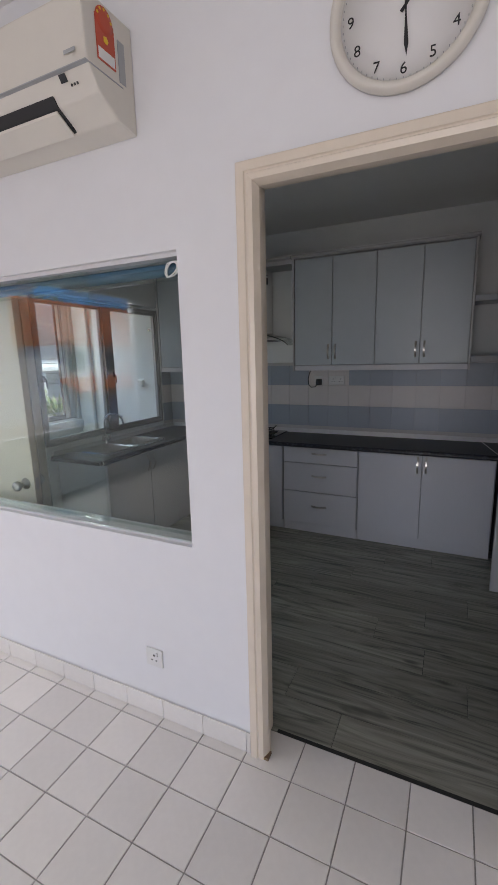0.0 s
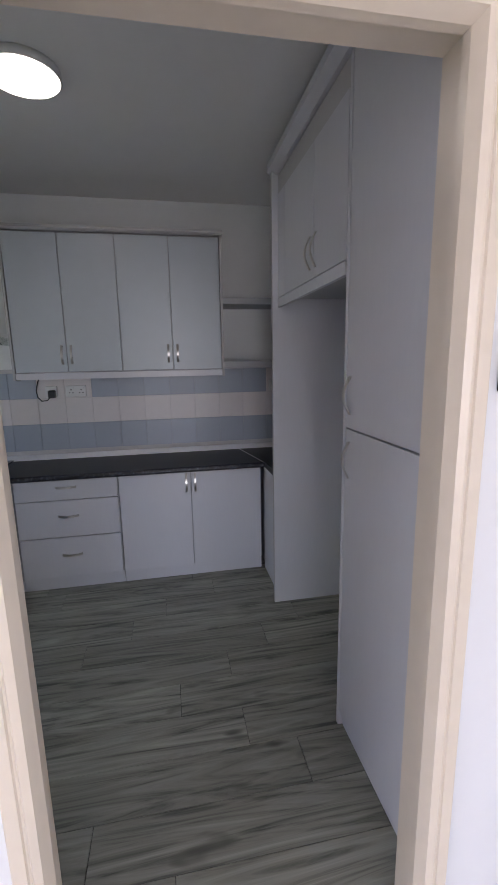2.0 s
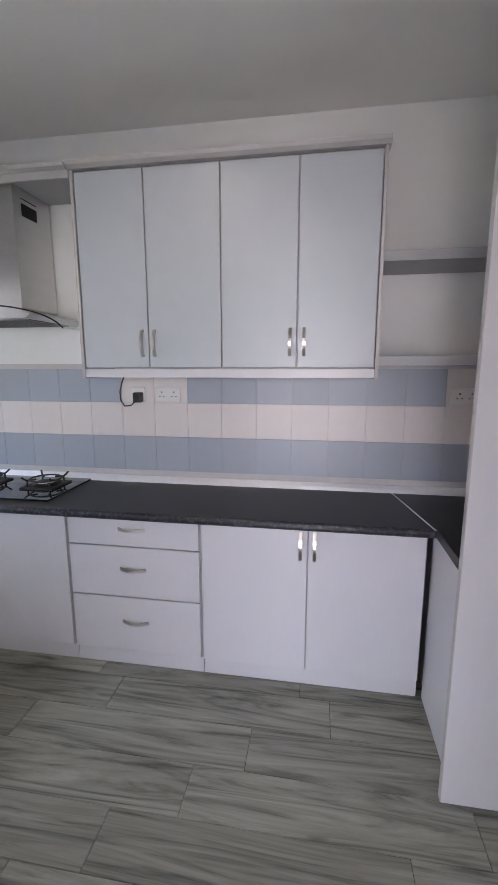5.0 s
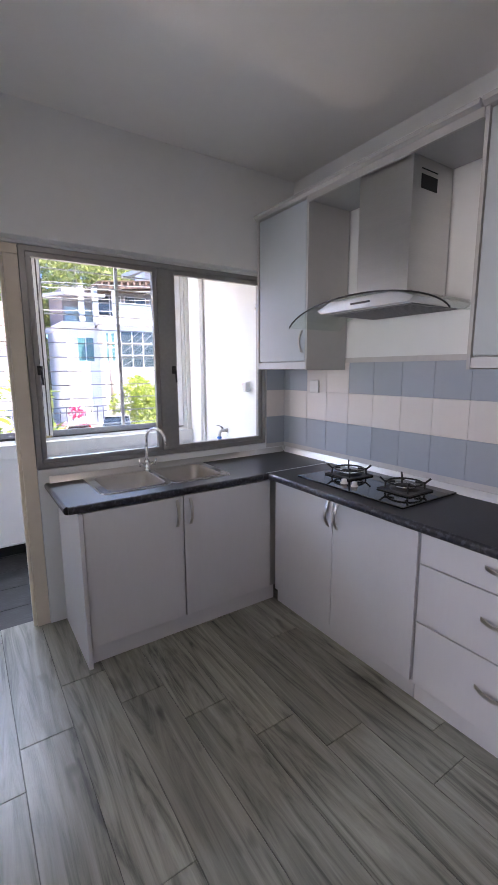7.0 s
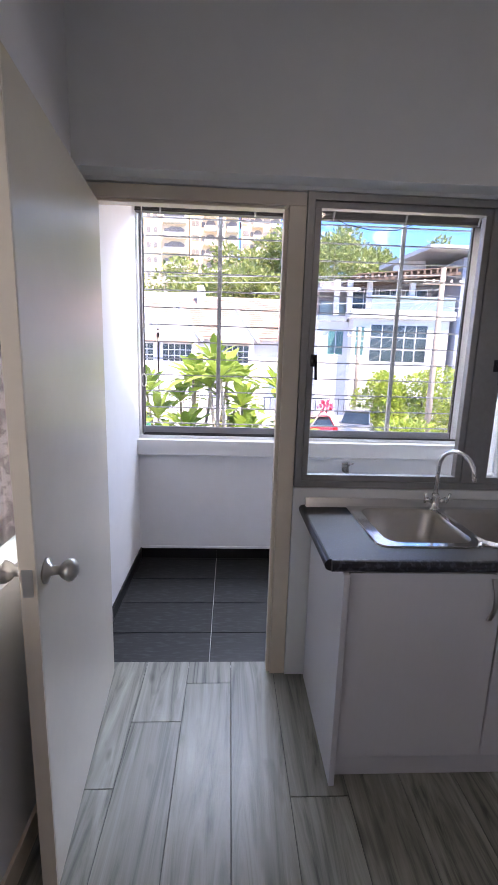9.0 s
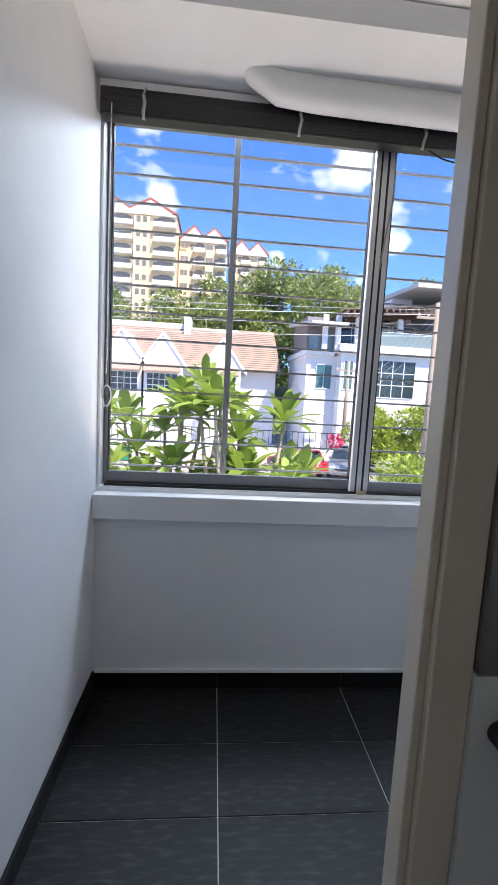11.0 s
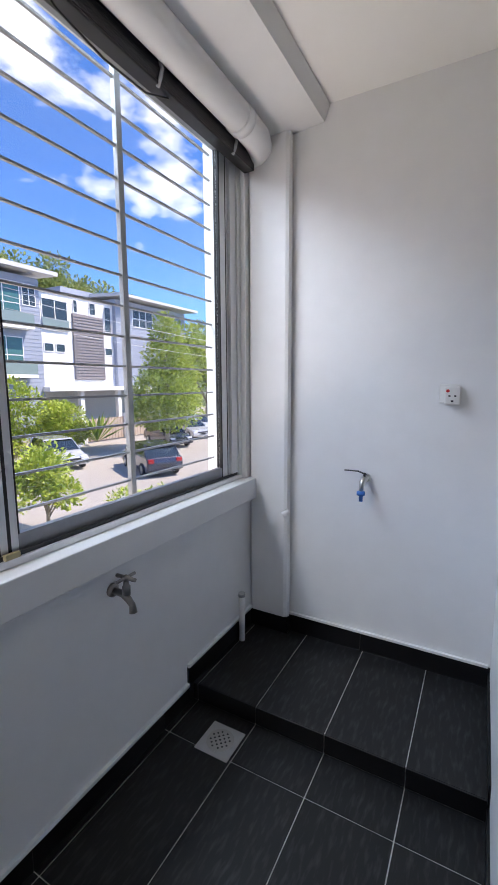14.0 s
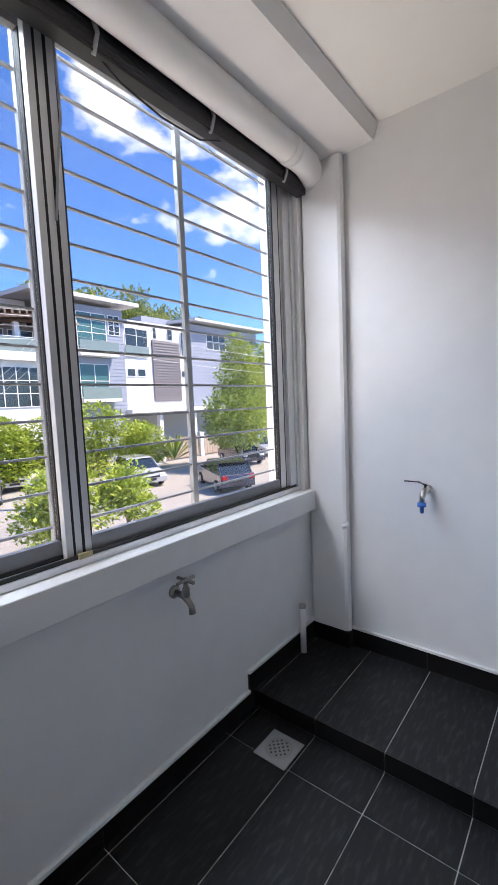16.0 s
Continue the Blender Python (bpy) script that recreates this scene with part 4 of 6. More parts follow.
part("louvre", prism([(-0.10, 0.004), (-0.165, 0.045), (-0.168, 0.052), (-0.10, 0.01)], "x", -0.40, 0.22), M_IVPLAST, ac)
lb = part("energy_label", box((0.4105, 0.4125, -0.17, -0.09, 0.15, 0.27)), M_REDL, ac, "red and white energy label")
part("label_panel", box((0.4125, 0.4135, -0.165, -0.095, 0.155, 0.185)), M_WPLAST, lb)
part("label_arch", moved(lathe([(0.036, 0.0), (0.036, 0.003), (0.02, 0.0032)], 20, "x"), 0.4105, -0.13, 0.268), M_REDL, lb)
for sy, sz, sr in [(0.029 * math.cos(radians(15 + 37 * k)), 0.268 + 0.029 * math.sin(radians(15 + 37 * k)), 0.005) for k in range(5)] + [(0.0, 0.215, 0.012)]:
    part("label_star", moved(lathe([(sr, 0.0), (sr * 0.8, 0.001)], 5, "x"), 0.4136, -0.13 + sy, sz), M_YEL, lb)
part("display", prism([(-0.198, 0.098), (-0.21, 0.116), (-0.213, 0.114), (-0.201, 0.096)], "x", 0.285, 0.31), M_BLACK, ac, "small dark display")
for dx in (0.318, 0.330, 0.342):
    part("indicator", prism([(-0.190, 0.086), (-0.194, 0.092), (-0.197, 0.090), (-0.193, 0.084)], "x", dx, dx + 0.005), M_BLACK, ac)
part("bar_label", box((0.4105, 0.4125, -0.075, -0.045, 0.13, 0.25)), M_GREYP, ac)
part("logo_plate", box((0.33, 0.375, -0.2265, -0.2245, 0.15, 0.16)), M_GREYP, ac)

# clock
ck = thing("wall_clock", (0.236, HW0, 2.487), "round white wall clock with black numerals", "clock")
part("rim", lathe([(0.155, 0.0), (0.222, 0.0), (0.229, -0.012), (0.222, -0.032), (0.206, -0.036), (0.194, -0.022), (0.192, -0.010)], 64, "y"), M_IVPLAST, ck)
part("face", lathe([(0.193, -0.008), (0.193, -0.011), (0.002, -0.011)], 64, "y"), M_CLOCKF, ck)
def lettering(text, size, place, parent, material, name="numeral"):
    cu = bpy.data.curves.new(name, "FONT")
    cu.body, cu.size, cu.align_x, cu.align_y, cu.extrude = text, size, "CENTER", "CENTER", 0.0004
    tmp = bpy.data.objects.new(name, cu)
    scene.collection.objects.link(tmp)
    me = bpy.data.meshes.new_from_object(tmp.evaluated_get(bpy.context.evaluated_depsgraph_get()))
    bpy.data.objects.remove(tmp)
    me.materials.clear()
    me.materials.append(material)
    ob = new(name, me)
    ob.parent = parent
    ob.matrix_local = pose(*place, 90, 0, 0)
    return ob
for k in range(1, 13):
    a = radians(90 - 30 * k)
    lettering(str(k), 0.044, (0.162 * math.cos(a), -0.0118, 0.162 * math.sin(a)), ck, M_BLACK)
def hand(angle, length, w, y):
    return moved(prism([(-w, -0.02), (w, -0.02), (w * 0.5, 0.02), (w * 1.6, length * 0.75), (0, length), (-w * 1.6, length * 0.75), (-w * 0.5, 0.02)], "y", y, y - 0.002), turn=pose(0, 0, 0, 0, angle, 0))
ck.scale = (0.86, 1.0, 0.86)
part("hour_pointer", hand(40, 0.085, 0.005, -0.014), M_BLACK, ck)
part("minute_pointer", hand(177, 0.135, 0.004, -0.017), M_BLACK, ck)
part("tick", box(*[(0.186 * math.cos(radians(6 * k)) - 0.001, 0.186 * math.cos(radians(6 * k)) + 0.001, -0.0118, -0.011, 0.186 * math.sin(radians(6 * k)) - 0.003, 0.186 * math.sin(radians(6 * k)) + 0.003) for k in range(60)]), M_GREYP, ck)

# ---- yard window, grille, blind ----
yw = thing("window_3", (0, 0, 0), "wide aluminium sliding window of the yard", "window")
tagged(yw, kind="structure")
WZ0, WZ1 = 0.906, 2.549
part("window_frame", box((-3.97, -3.86, YY0 + 0.001, 5.234, WZ0, WZ0 + 0.022), (-3.97, -3.86, YY0 + 0.001, 5.234, WZ1 - 0.03, WZ1), (-3.97, -3.86, YY0 + 0.001, YY0 + 0.012, WZ0 + 0.022, WZ1 - 0.03),
    (-3.97, -3.86, 5.205, 5.234, WZ0 + 0.022, WZ1 - 0.03), (-3.93, -3.87, 5.152, 5.204, WZ0 + 0.022, WZ1 - 0.03)), M_ALUW, yw)
part("track", box((-3.875, -3.868, YY0 + 0.03, 5.2, WZ0 + 0.022, WZ0 + 0.034), (-3.92, -3.915, YY0 + 0.03, 5.2, WZ0 + 0.022, WZ0 + 0.034)), M_BLACK, yw)
def slide(y0, y1, x, wl, wr):
    z0, z1 = WZ0 + 0.024, WZ1 - 0.032
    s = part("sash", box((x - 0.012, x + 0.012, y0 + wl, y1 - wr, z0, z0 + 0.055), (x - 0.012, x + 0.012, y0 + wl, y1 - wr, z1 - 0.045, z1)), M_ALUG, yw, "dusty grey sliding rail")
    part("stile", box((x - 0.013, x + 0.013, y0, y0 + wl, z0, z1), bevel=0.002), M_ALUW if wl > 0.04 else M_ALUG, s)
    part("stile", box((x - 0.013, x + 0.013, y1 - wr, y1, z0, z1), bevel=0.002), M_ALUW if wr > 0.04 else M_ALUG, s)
    part("gasket", box((x - 0.0135, x + 0.0135, y1 - wr - 0.004, y1 - wr, z0 + 0.055, z1 - 0.045), (x - 0.0135, x + 0.0135, y0 + wl, y0 + wl + 0.004, z0 + 0.055, z1 - 0.045)), M_RUBBER, s)
    if wl > 0.06:
        part("groove", box((x - 0.005, x + 0.0136, y0 + 0.022, y0 + 0.030, z0, z1), (x - 0.005, x + 0.0136, y0 + 0.052, y0 + 0.062, z0, z1)), M_RUBBER, s, "dark channel")
    if wr > 0.06:
        part("groove", box((x - 0.005, x + 0.0136, y1 - 0.075, y1 - 0.068, z0, z1), (x - 0.005, x + 0.0136, y1 - 0.022, y1 - 0.015, z0, z1)), M_RUBBER, s, "dark channel")
    g = part("pane", box((x - 0.002, x + 0.002, y0 + wl + 0.004, y1 - wr - 0.004, z0 + 0.055, z1 - 0.045)), M_GLASS, s)
    g.visible_shadow = False
slide(YY0 + 0.013, 3.955, -3.935, 0.02, 0.045)
slide(3.905, 5.15, -3.898, 0.085, 0.075)
part("corner_block", box((-3.87, -3.855, 3.93, 3.975, WZ0 + 0.0225, WZ0 + 0.04), bevel=0.003), mat("yellowed_sealant", (0.42, 0.36, 0.2), 0.7), yw)

gr = thing("window_grille", (0, 0, 0), "grey painted iron grille of flat bars outside the yard window", "grille")
for k in range(14):
    z = 0.985 + 0.1245 * k
    part("bar", box((-4.106, -4.094, 2.70, 5.325, z - 0.0045, z + 0.0045)), M_GRILLE, gr)
for y in (2.72, 3.305, 3.985, 4.665):
    part("post", box((-4.112, -4.088, y - 0.015, y + 0.015, 0.86, 2.68), bevel=0.002), M_GRILLE, gr)
for y in (2.72, 4.665):
    for z in (0.88, 2.64):
        part("bracket", box((-4.11, -3.99, y - 0.012, y + 0.012, z - 0.01, z + 0.01)), M_GRILLE, gr)

bl = thing("venetian_blind", (0, 0, 0), "black venetian blind raised and bundled at the window head", "blind")
part("headrail", box((-3.83, -3.79, YY0 + 0.01, 5.24, 2.522, 2.555), bevel=0.002), M_ALUW, bl)
random.seed(5)
for k in range(11):
    z = 2.432 + 0.0082 * k
    j = 0.002 * random.random()
    part("slat", prism([(-3.836 + j, z), (-3.81 + j, z + 0.002), (-3.782 + j, z), (-3.782 + j, z + 0.007), (-3.81 + j, z + 0.0075), (-3.836 + j, z + 0.007)], "y", YY0 + 0.015, 5.235), M_BLACK, bl)
part("bottom_rail", box((-3.837, -3.781, YY0 + 0.013, 5.237, 2.421, 2.4315), bevel=0.003), M_BLACK, bl)
for y in (2.92, 3.54, 4.06, 4.55, 5.05):
    part("clip", merged(tube([(-3.778, y, 2.50), (-3.772, y + 0.006, 2.47), (-3.776, y, 2.44), (-3.79, y, 2.416)], 0.007, 8), tube([(-3.775, y, 2.50), (-3.775, y + 0.01, 2.525)], 0.004, 6)), M_GREYP, bl)
part("cord", tube([(-3.775, 2.80, 2.46), (-3.775, 2.797, 2.0), (-3.772, 2.80, 1.5), (-3.775, 2.795, 1.42)], 0.0025, 6), M_WPLAST, bl)
coil = [(-3.772 + 0.004 * math.sin(k * 1.3), 2.80 + 0.018 * math.cos(k * 0.7), 1.33 + 0.045 * math.sin(k * 0.7 + 0.2 * math.sin(k))) for k in range(40)]
part("cord", tube(coil, 0.0022, 5), M_WPLAST, bl, "tangled white cord")
part("loose_wire", tube([(-3.80, 4.08, 2.43), (-3.80, 4.16, 2.395), (-3.80, 4.32, 2.37), (-3.80, 4.5, 2.375), (-3.80, 4.62, 2.42)], 0.0035, 6), M_BLACK, bl, "sagging black wire")
part("loose_wire", tube([(-3.872, 3.985, 2.45), (-3.872, 3.99, 2.25), (-3.876, 3.97, 2.1), (-3.878, 3.955, 1.95)], 0.004, 6), M_GREYP, bl, "grey hanging cable")

pipe = thing("waste_pipe", (0, 0, 0), "thick white painted waste pipe along the window head", "pipe")
run = [(-3.70, 3.30, 2.66), (-3.72, 3.36, 2.60), (-3.725, 3.45, 2.55), (-3.725, 3.6, 2.54), (-3.725, 5.08, 2.52), (-3.727, 5.16, 2.517), (-3.745, 5.22, 2.512), (-3.79, 5.26, 2.51), (-3.84, 5.275, 2.51)]
part("run", tube(run, 0.062, 24), M_YWALL, pipe)
part("collar", tube([(-3.725, 4.98, 2.5213), (-3.725, 5.03, 2.5207)], 0.066, 24), M_YWALL, pipe)
riser = thing("corner_riser", (-3.72, 5.235, 0), "white painted boxed riser pipe in the yard corner", "pipe")
part("riser", box((-0.113, 0.115, 0.03, 0.0845, 0.06, 2.585), bevel=0.022), M_YWALL, riser)
part("skirting_wrap", box((-0.113, 0.117, 0.026, 0.0845, 0.058, 0.15), bevel=0.004), M_SKIRTB, riser, "black tile round its foot")
part("collar", tube([(0.09, 0.018, 0.725), (0.122, 0.036, 0.745)], 0.014, 12), M_YWALL, riser)
stub = thing("pipe_stub", (-3.79, 5.10, 0.06), "short worn white pipe stub standing on the raised floor", "pipe")
part("pipe", tube([(0, 0, 0), (0, 0, 0.26)], 0.016, 14), M_YWALL, stub)
part("rim", tube([(0, 0, 0.245), (0, 0, 0.262)], 0.0185, 14), M_GREYP, stub)

t1 = thing("wall_tap", (YX0, 4.275, 0.70), "chrome garden tap with a cross handle on the low wall", "tap")
part("flange", lathe([(0.024, 0.0), (0.024, 0.01), (0.012, 0.014)], 18, "x"), M_WORN, t1)
part("spout", tube([(0.01, 0, 0), (0.055, 0, -0.002), (0.078, 0, -0.016), (0.094, 0, -0.032), (0.097, 0, -0.058)], [0.012, 0.013, 0.012, 0.011, 0.014], 14), M_WORN, t1)
part("stem", lathe([(0.014, 0.0), (0.014, 0.03), (0.010, 0.035), (0.008, 0.055)], 14), M_WORN, t1).location = (0.07, 0, 0)
part("cross_handle", merged(tube([(0.07, -0.042, 0.06), (0.07, 0.042, 0.06)], 0.006, 8), tube([(0.028, 0, 0.06), (0.112, 0, 0.06)], 0.007, 8), moved(lathe([(0.012, 0.0), (0.012, 0.014), (0.004, 0.018)], 12), 0.07, 0, 0.052)), M_WORN, t1)

t2 = thing("ball_valve_tap", (-3.215, YY1, 0.955), "brass ball-valve tap with a lever and blue hose end", "tap")
part("flange", moved(lathe([(0.02, 0.0), (0.02, -0.008), (0.012, -0.012)], 16, "y"), 0, 0, 0), M_NICKEL, t2)
part("valve_body", tube([(0, -0.005, 0), (0, -0.05, 0), (-0.005, -0.07, -0.01), (-0.008, -0.075, -0.055)], [0.012, 0.016, 0.014, 0.011], 12), M_NICKEL, t2)
part("lever", merged(tube([(0, -0.05, 0.015), (0, -0.05, 0.032)], 0.006, 8), box((-0.095, -0.03, -0.057, -0.043, 0.036, 0.040)), prism([(-0.03, 0.036), (0.01, 0.022), (0.01, 0.026), (-0.03, 0.040)], "y", -0.057, -0.043)), M_BLACK, t2, "dark flat lever")
part("hose_end", moved(lathe([(0.010, 0.0), (0.020, -0.004), (0.020, -0.02), (0.010, -0.023), (0.009, -0.05), (0.005, -0.052)], 14), -0.008, -0.075, -0.05), M_BLUEP, t2, "blue plastic hose connector")

ys = thing("washer_socket", (-2.875, YY1, 1.36), "white switched socket with a plug-in unit and red light", "socket")
part("plate", box((-0.04, 0.04, -0.014, 0.0, -0.04, 0.04), bevel=0.003), M_WPLAST, ys)
part("plug_unit", box((-0.015, 0.045, -0.05, -0.014, -0.045, 0.03), bevel=0.005), M_WPLAST, ys)
part("red_light", moved(lathe([(0.007, 0.0), (0.006, -0.002)], 12, "y"), -0.003, -0.0502, 0.012), M_RED, ys)
part("pin_hole", box((0.0, 0.008, -0.0512, -0.05, -0.012, -0.006), (0.022, 0.03, -0.0512, -0.05, -0.012, -0.006), (0.01, 0.02, -0.0512, -0.05, -0.035, -0.027)), M_BLACK, ys)
sv = thing("valve_knob", (-2.676, YY1, 1.95), "chrome stop-valve knob high on the yard wall", "valve")
part("flange", lathe([(0.03, 0.0), (0.03, -0.005), (0.016, -0.012)], 20, "y"), M_CHROME, sv)
part("turning_knob", lathe([(0.014, -0.01), (0.017, -0.03), (0.026, -0.034), (0.024, -0.055), (0.006, -0.06)], 14, "y"), M_CHROME, sv)

dr = thing("floor_drain", (-3.59, 4.57, YZ), "square steel floor drain with a round pierced grate", "drain")
part("plate", box((-0.075, 0.075, -0.075, 0.075, -0.002, 0.003), bevel=0.001), M_STEEL, dr)
part("grate", lathe([(0.056, 0.003), (0.056, 0.0045), (0.053, 0.005), (0.004, 0.005)], 32), M_NICKEL, dr)
part("hole", merged(*[moved(lathe([(0.0042, 0.005), (0.0042, 0.0056)], 8), 0.0125 * i, 0.0125 * j, 0) for i in range(-4, 5) for j in range(-4, 5) if (i + j) % 2 == 0 and i * i + j * j < 15]), M_DARK, dr)

# ---- outside ----
GZ = -2.9
M_ROAD = mat("sunlit_worn_asphalt", (0.36, 0.33, 0.30), 0.9, vary=0.18, scale=0.8, bump=0.1)
M_WHITE = mat("white_render", (0.78, 0.77, 0.76), 0.7, vary=0.05, scale=0.6)
M_GREYR = mat("blue_grey_cladding", (0.30, 0.335, 0.41), 0.6, vary=0.08, scale=1.0)
# louvre colour; also darkens the terrace wall to stand for pergola shade
M_BROWNR = mat("brown_grey_louvre_shaded_wall", (0.25, 0.22, 0.22), 0.6, vary=0.1, scale=2)
M_BEIGE = mat("cream_tower_render", (0.70, 0.56, 0.38), 0.8, vary=0.05, scale=0.2)
M_TOWERW = mat("white_tower_render", (0.72, 0.70, 0.67), 0.8, vary=0.05, scale=0.2)
M_ROOFT = mat("brown_clay_tile", (0.36, 0.25, 0.19), 0.8, vary=0.2, scale=2.5, bump=0.3, bump_scale=6)
M_ROOFP = mat("pink_grey_clay_tile", (0.50, 0.33, 0.30), 0.8, vary=0.15, scale=4)
M_ROOFR = mat("red_roof_sheet", (0.36, 0.10, 0.07), 0.7, vary=0.1, scale=1)
M_ROOFG = mat("pale_grey_roof_edge", (0.55, 0.55, 0.55), 0.6, vary=0.05, scale=1)
M_TEAL = mat("teal_window_glass", (0.05, 0.15, 0.15), 0.12, vary=0.2, scale=1.5)
M_DGLASS = mat("dark_window_glass", (0.03, 0.045, 0.055), 0.1, vary=0.2, scale=1.5)
M_BALC = mat("green_balcony_glass", (0.20, 0.26, 0.25), 0.12, vary=0.1)
M_WOODP = mat("brown_pergola_wood", (0.16, 0.10, 0.07), 0.7, vary=0.15)
M_BARK = mat("bark", (0.30, 0.26, 0.21), 0.9, vary=0.25, scale=8, bump=0.4, bump_scale=20)
M_POLE = mat("weathered_pole", (0.36, 0.29, 0.23), 0.85, vary=0.15, scale=3)
M_FENCE = mat("tan_gate_boards", (0.42, 0.33, 0.26), 0.7, vary=0.1)

def leafy(name, dark, light, trans=0.25):
    m = mat(name, dark, 0.55)
    n, l = m.node_tree.nodes, m.node_tree.links
    b = n["Principled BSDF"]
    geo, mix = n.new("ShaderNodeNewGeometry"), n.new("ShaderNodeMix")
    mix.data_type = "RGBA"
    mix.inputs[6].default_value, mix.inputs[7].default_value = (*dark, 1), (*light, 1)
    l.new(geo.outputs["Random Per Island"], mix.inputs[0])
    l.new(mix.outputs[2], b.inputs["Base Color"])
    tr, ms = n.new("ShaderNodeBsdfTranslucent"), n.new("ShaderNodeMixShader")
    l.new(mix.outputs[2], tr.inputs["Color"])
    ms.inputs[0].default_value = trans
    l.new(b.outputs[0], ms.inputs[1])
    l.new(tr.outputs[0], ms.inputs[2])
    l.new(ms.outputs[0], n["Material Output"].inputs["Surface"])
    return m
M_LEAF_P = leafy("plumeria_leaf", (0.11, 0.20, 0.025), (0.36, 0.48, 0.09), 0.4)
M_LEAF_B = leafy("bush_leaf", (0.20, 0.30, 0.03), (0.52, 0.60, 0.10), 0.35)
M_LEAF_T = leafy("tree_leaf", (0.16, 0.25, 0.03), (0.46, 0.55, 0.10), 0.4)
M_LEAF_H = leafy("hill_tree_leaf", (0.13, 0.19, 0.05), (0.40, 0.45, 0.15), 0.35)
M_FLOWER = leafy("pink_flower", (0.60, 0.03, 0.12), (0.75, 0.10, 0.2))

structure("ground", box((-900, 900, -900, 900, GZ - 0.5, GZ)), M_ROAD, "pale worn asphalt and concrete ground")
structure("pavement", box((-12.5, -4.0, -20, 40, GZ, GZ + 0.12), bevel=0.02), mat("verge_concrete", (0.33, 0.31, 0.27), 0.9, vary=0.2, scale=2), "raised concrete verge below the house")
structure("wall_house_below", box((-4.0, 2.7, -3.3, 5.5, GZ, -0.31)), M_WHITE, "white storey below the rooms")

def leaf_cloud(rng, lumps, count, size, slim=0.5):
    """A crown of many small leaves, set on and in uneven lumps (centre, radii)."""
    verts, faces = [], []
    weights = [r[0] * r[2] for _, r in lumps]
    for _ in range(count):
        c, r = rng.choices(lumps, weights)[0]
        d = Vector((rng.gauss(0, 1), rng.gauss(0, 1), rng.gauss(0, 1))).normalized()
        k = rng.uniform(0.55, 1.08)
        p = Vector((c[0] + d.x * r[0] * k, c[1] + d.y * r[1] * k, c[2] + d.z * r[2] * k))
        a = (d + Vector((rng.uniform(-1, 1), rng.uniform(-1, 1), rng.uniform(-0.6, 0.9)))).normalized()
        s = a.cross(Vector((rng.uniform(-1, 1), rng.uniform(-1, 1), 1.2))).normalized()
        ln = size * rng.uniform(0.6, 1.3)
        w = ln * slim
        i = len(verts)
        verts += [tuple(p), tuple(p + a * ln * 0.5 + s * w * 0.5), tuple(p + a * ln), tuple(p + a * ln * 0.5 - s * w * 0.5)]
        faces.append((i, i + 1, i + 2, i + 3))
    me = bpy.data.meshes.new("crown")
    me.from_pydata(verts, [], faces)
    return me

def plant(name, place, label, category, lumps, count, size, material, trunk=0.0, seed=1, slim=0.5, group="", limbs=5):
    rng = random.Random(seed)
    ob = thing(name, place, label, category, group)
    if trunk:
        top = max(c[2] for c, _ in lumps)
        bms = [tube([(0, 0, 0), (trunk * 0.4, trunk * 0.3, top * 0.35), (-trunk * 0.3, trunk * 0.2, top * 0.7), (0, 0, top)], [trunk, trunk * 0.8, trunk * 0.5, trunk * 0.15], 8)]
        for c, r in lumps[:limbs]:
            z = c[2] * 0.5
            bms.append(tube([(0, 0, z * 0.8), (c[0] * 0.5, c[1] * 0.5, z + (c[2] - z) * 0.55), c], [trunk * 0.5, trunk * 0.35, trunk * 0.1], 6))
        part("trunk", merged(*bms), M_BARK, ob)
    me = leaf_cloud(rng, lumps, count, size, slim)
    me.materials.append(material)
    cr = new("crown", me)
    cr.parent = ob
    return ob

def lumps_of(rng, n, spread, r, z0, z1):
    out = []
    for _ in range(n):
        a, q = rng.uniform(0, 6.283), rng.uniform(0.1, 1) ** 0.7
        k = rng.uniform(0.6, 1.1) * r
        out.append(((spread * q * math.cos(a), spread * q * math.sin(a), rng.uniform(z0, z1)), (k, k, k * 0.75)))
    return out

# wooded hill
hill = bmesh.new()
NX, NY = 24, 40
grid = [[hill.verts.new((-48 - 7 * i, -120 + 8 * j, GZ + max(0.0, 17 * (1 - math.exp(-i * 0.16)) * (0.75 + 0.3 * noise.noise((i * 0.2, j * 0.13, 0)))) - (0.6 if i == 0 else 0))) for j in range(NY)] for i in range(NX)]
for i in range(NX - 1):
    for j in range(NY - 1):
        hill.faces.new((grid[i][j], grid[i + 1][j], grid[i + 1][j + 1], grid[i][j + 1]))
structure("ground_hill", hill, mat("hill_undergrowth", (0.07, 0.10, 0.03), 0.95, vary=0.4, scale=0.6), "overgrown green hillside")
rng = random.Random(3)
for k in range(50):
    y = -42 + 2.1 * k + rng.uniform(-1.2, 1.2)
    x = -54 - 5 * (k % 3) - rng.uniform(0, 3)
    h = rng.uniform(0.85, 1.15)
    zb = GZ + (6.8 if x > -60 else 10.0) + min(max(0.3 * (y - 9), -2.6), 1.6)
    plant("tree", (x, y, zb - 2.0), "dense green hillside tree behind the houses", "tree", lumps_of(rng, 16, 3.6 * h, 2.2 * h, 1.0, 11.0 * h), 3600, 0.62, M_LEAF_H, 0.3, 40 + k, 0.55, "hillside trees")

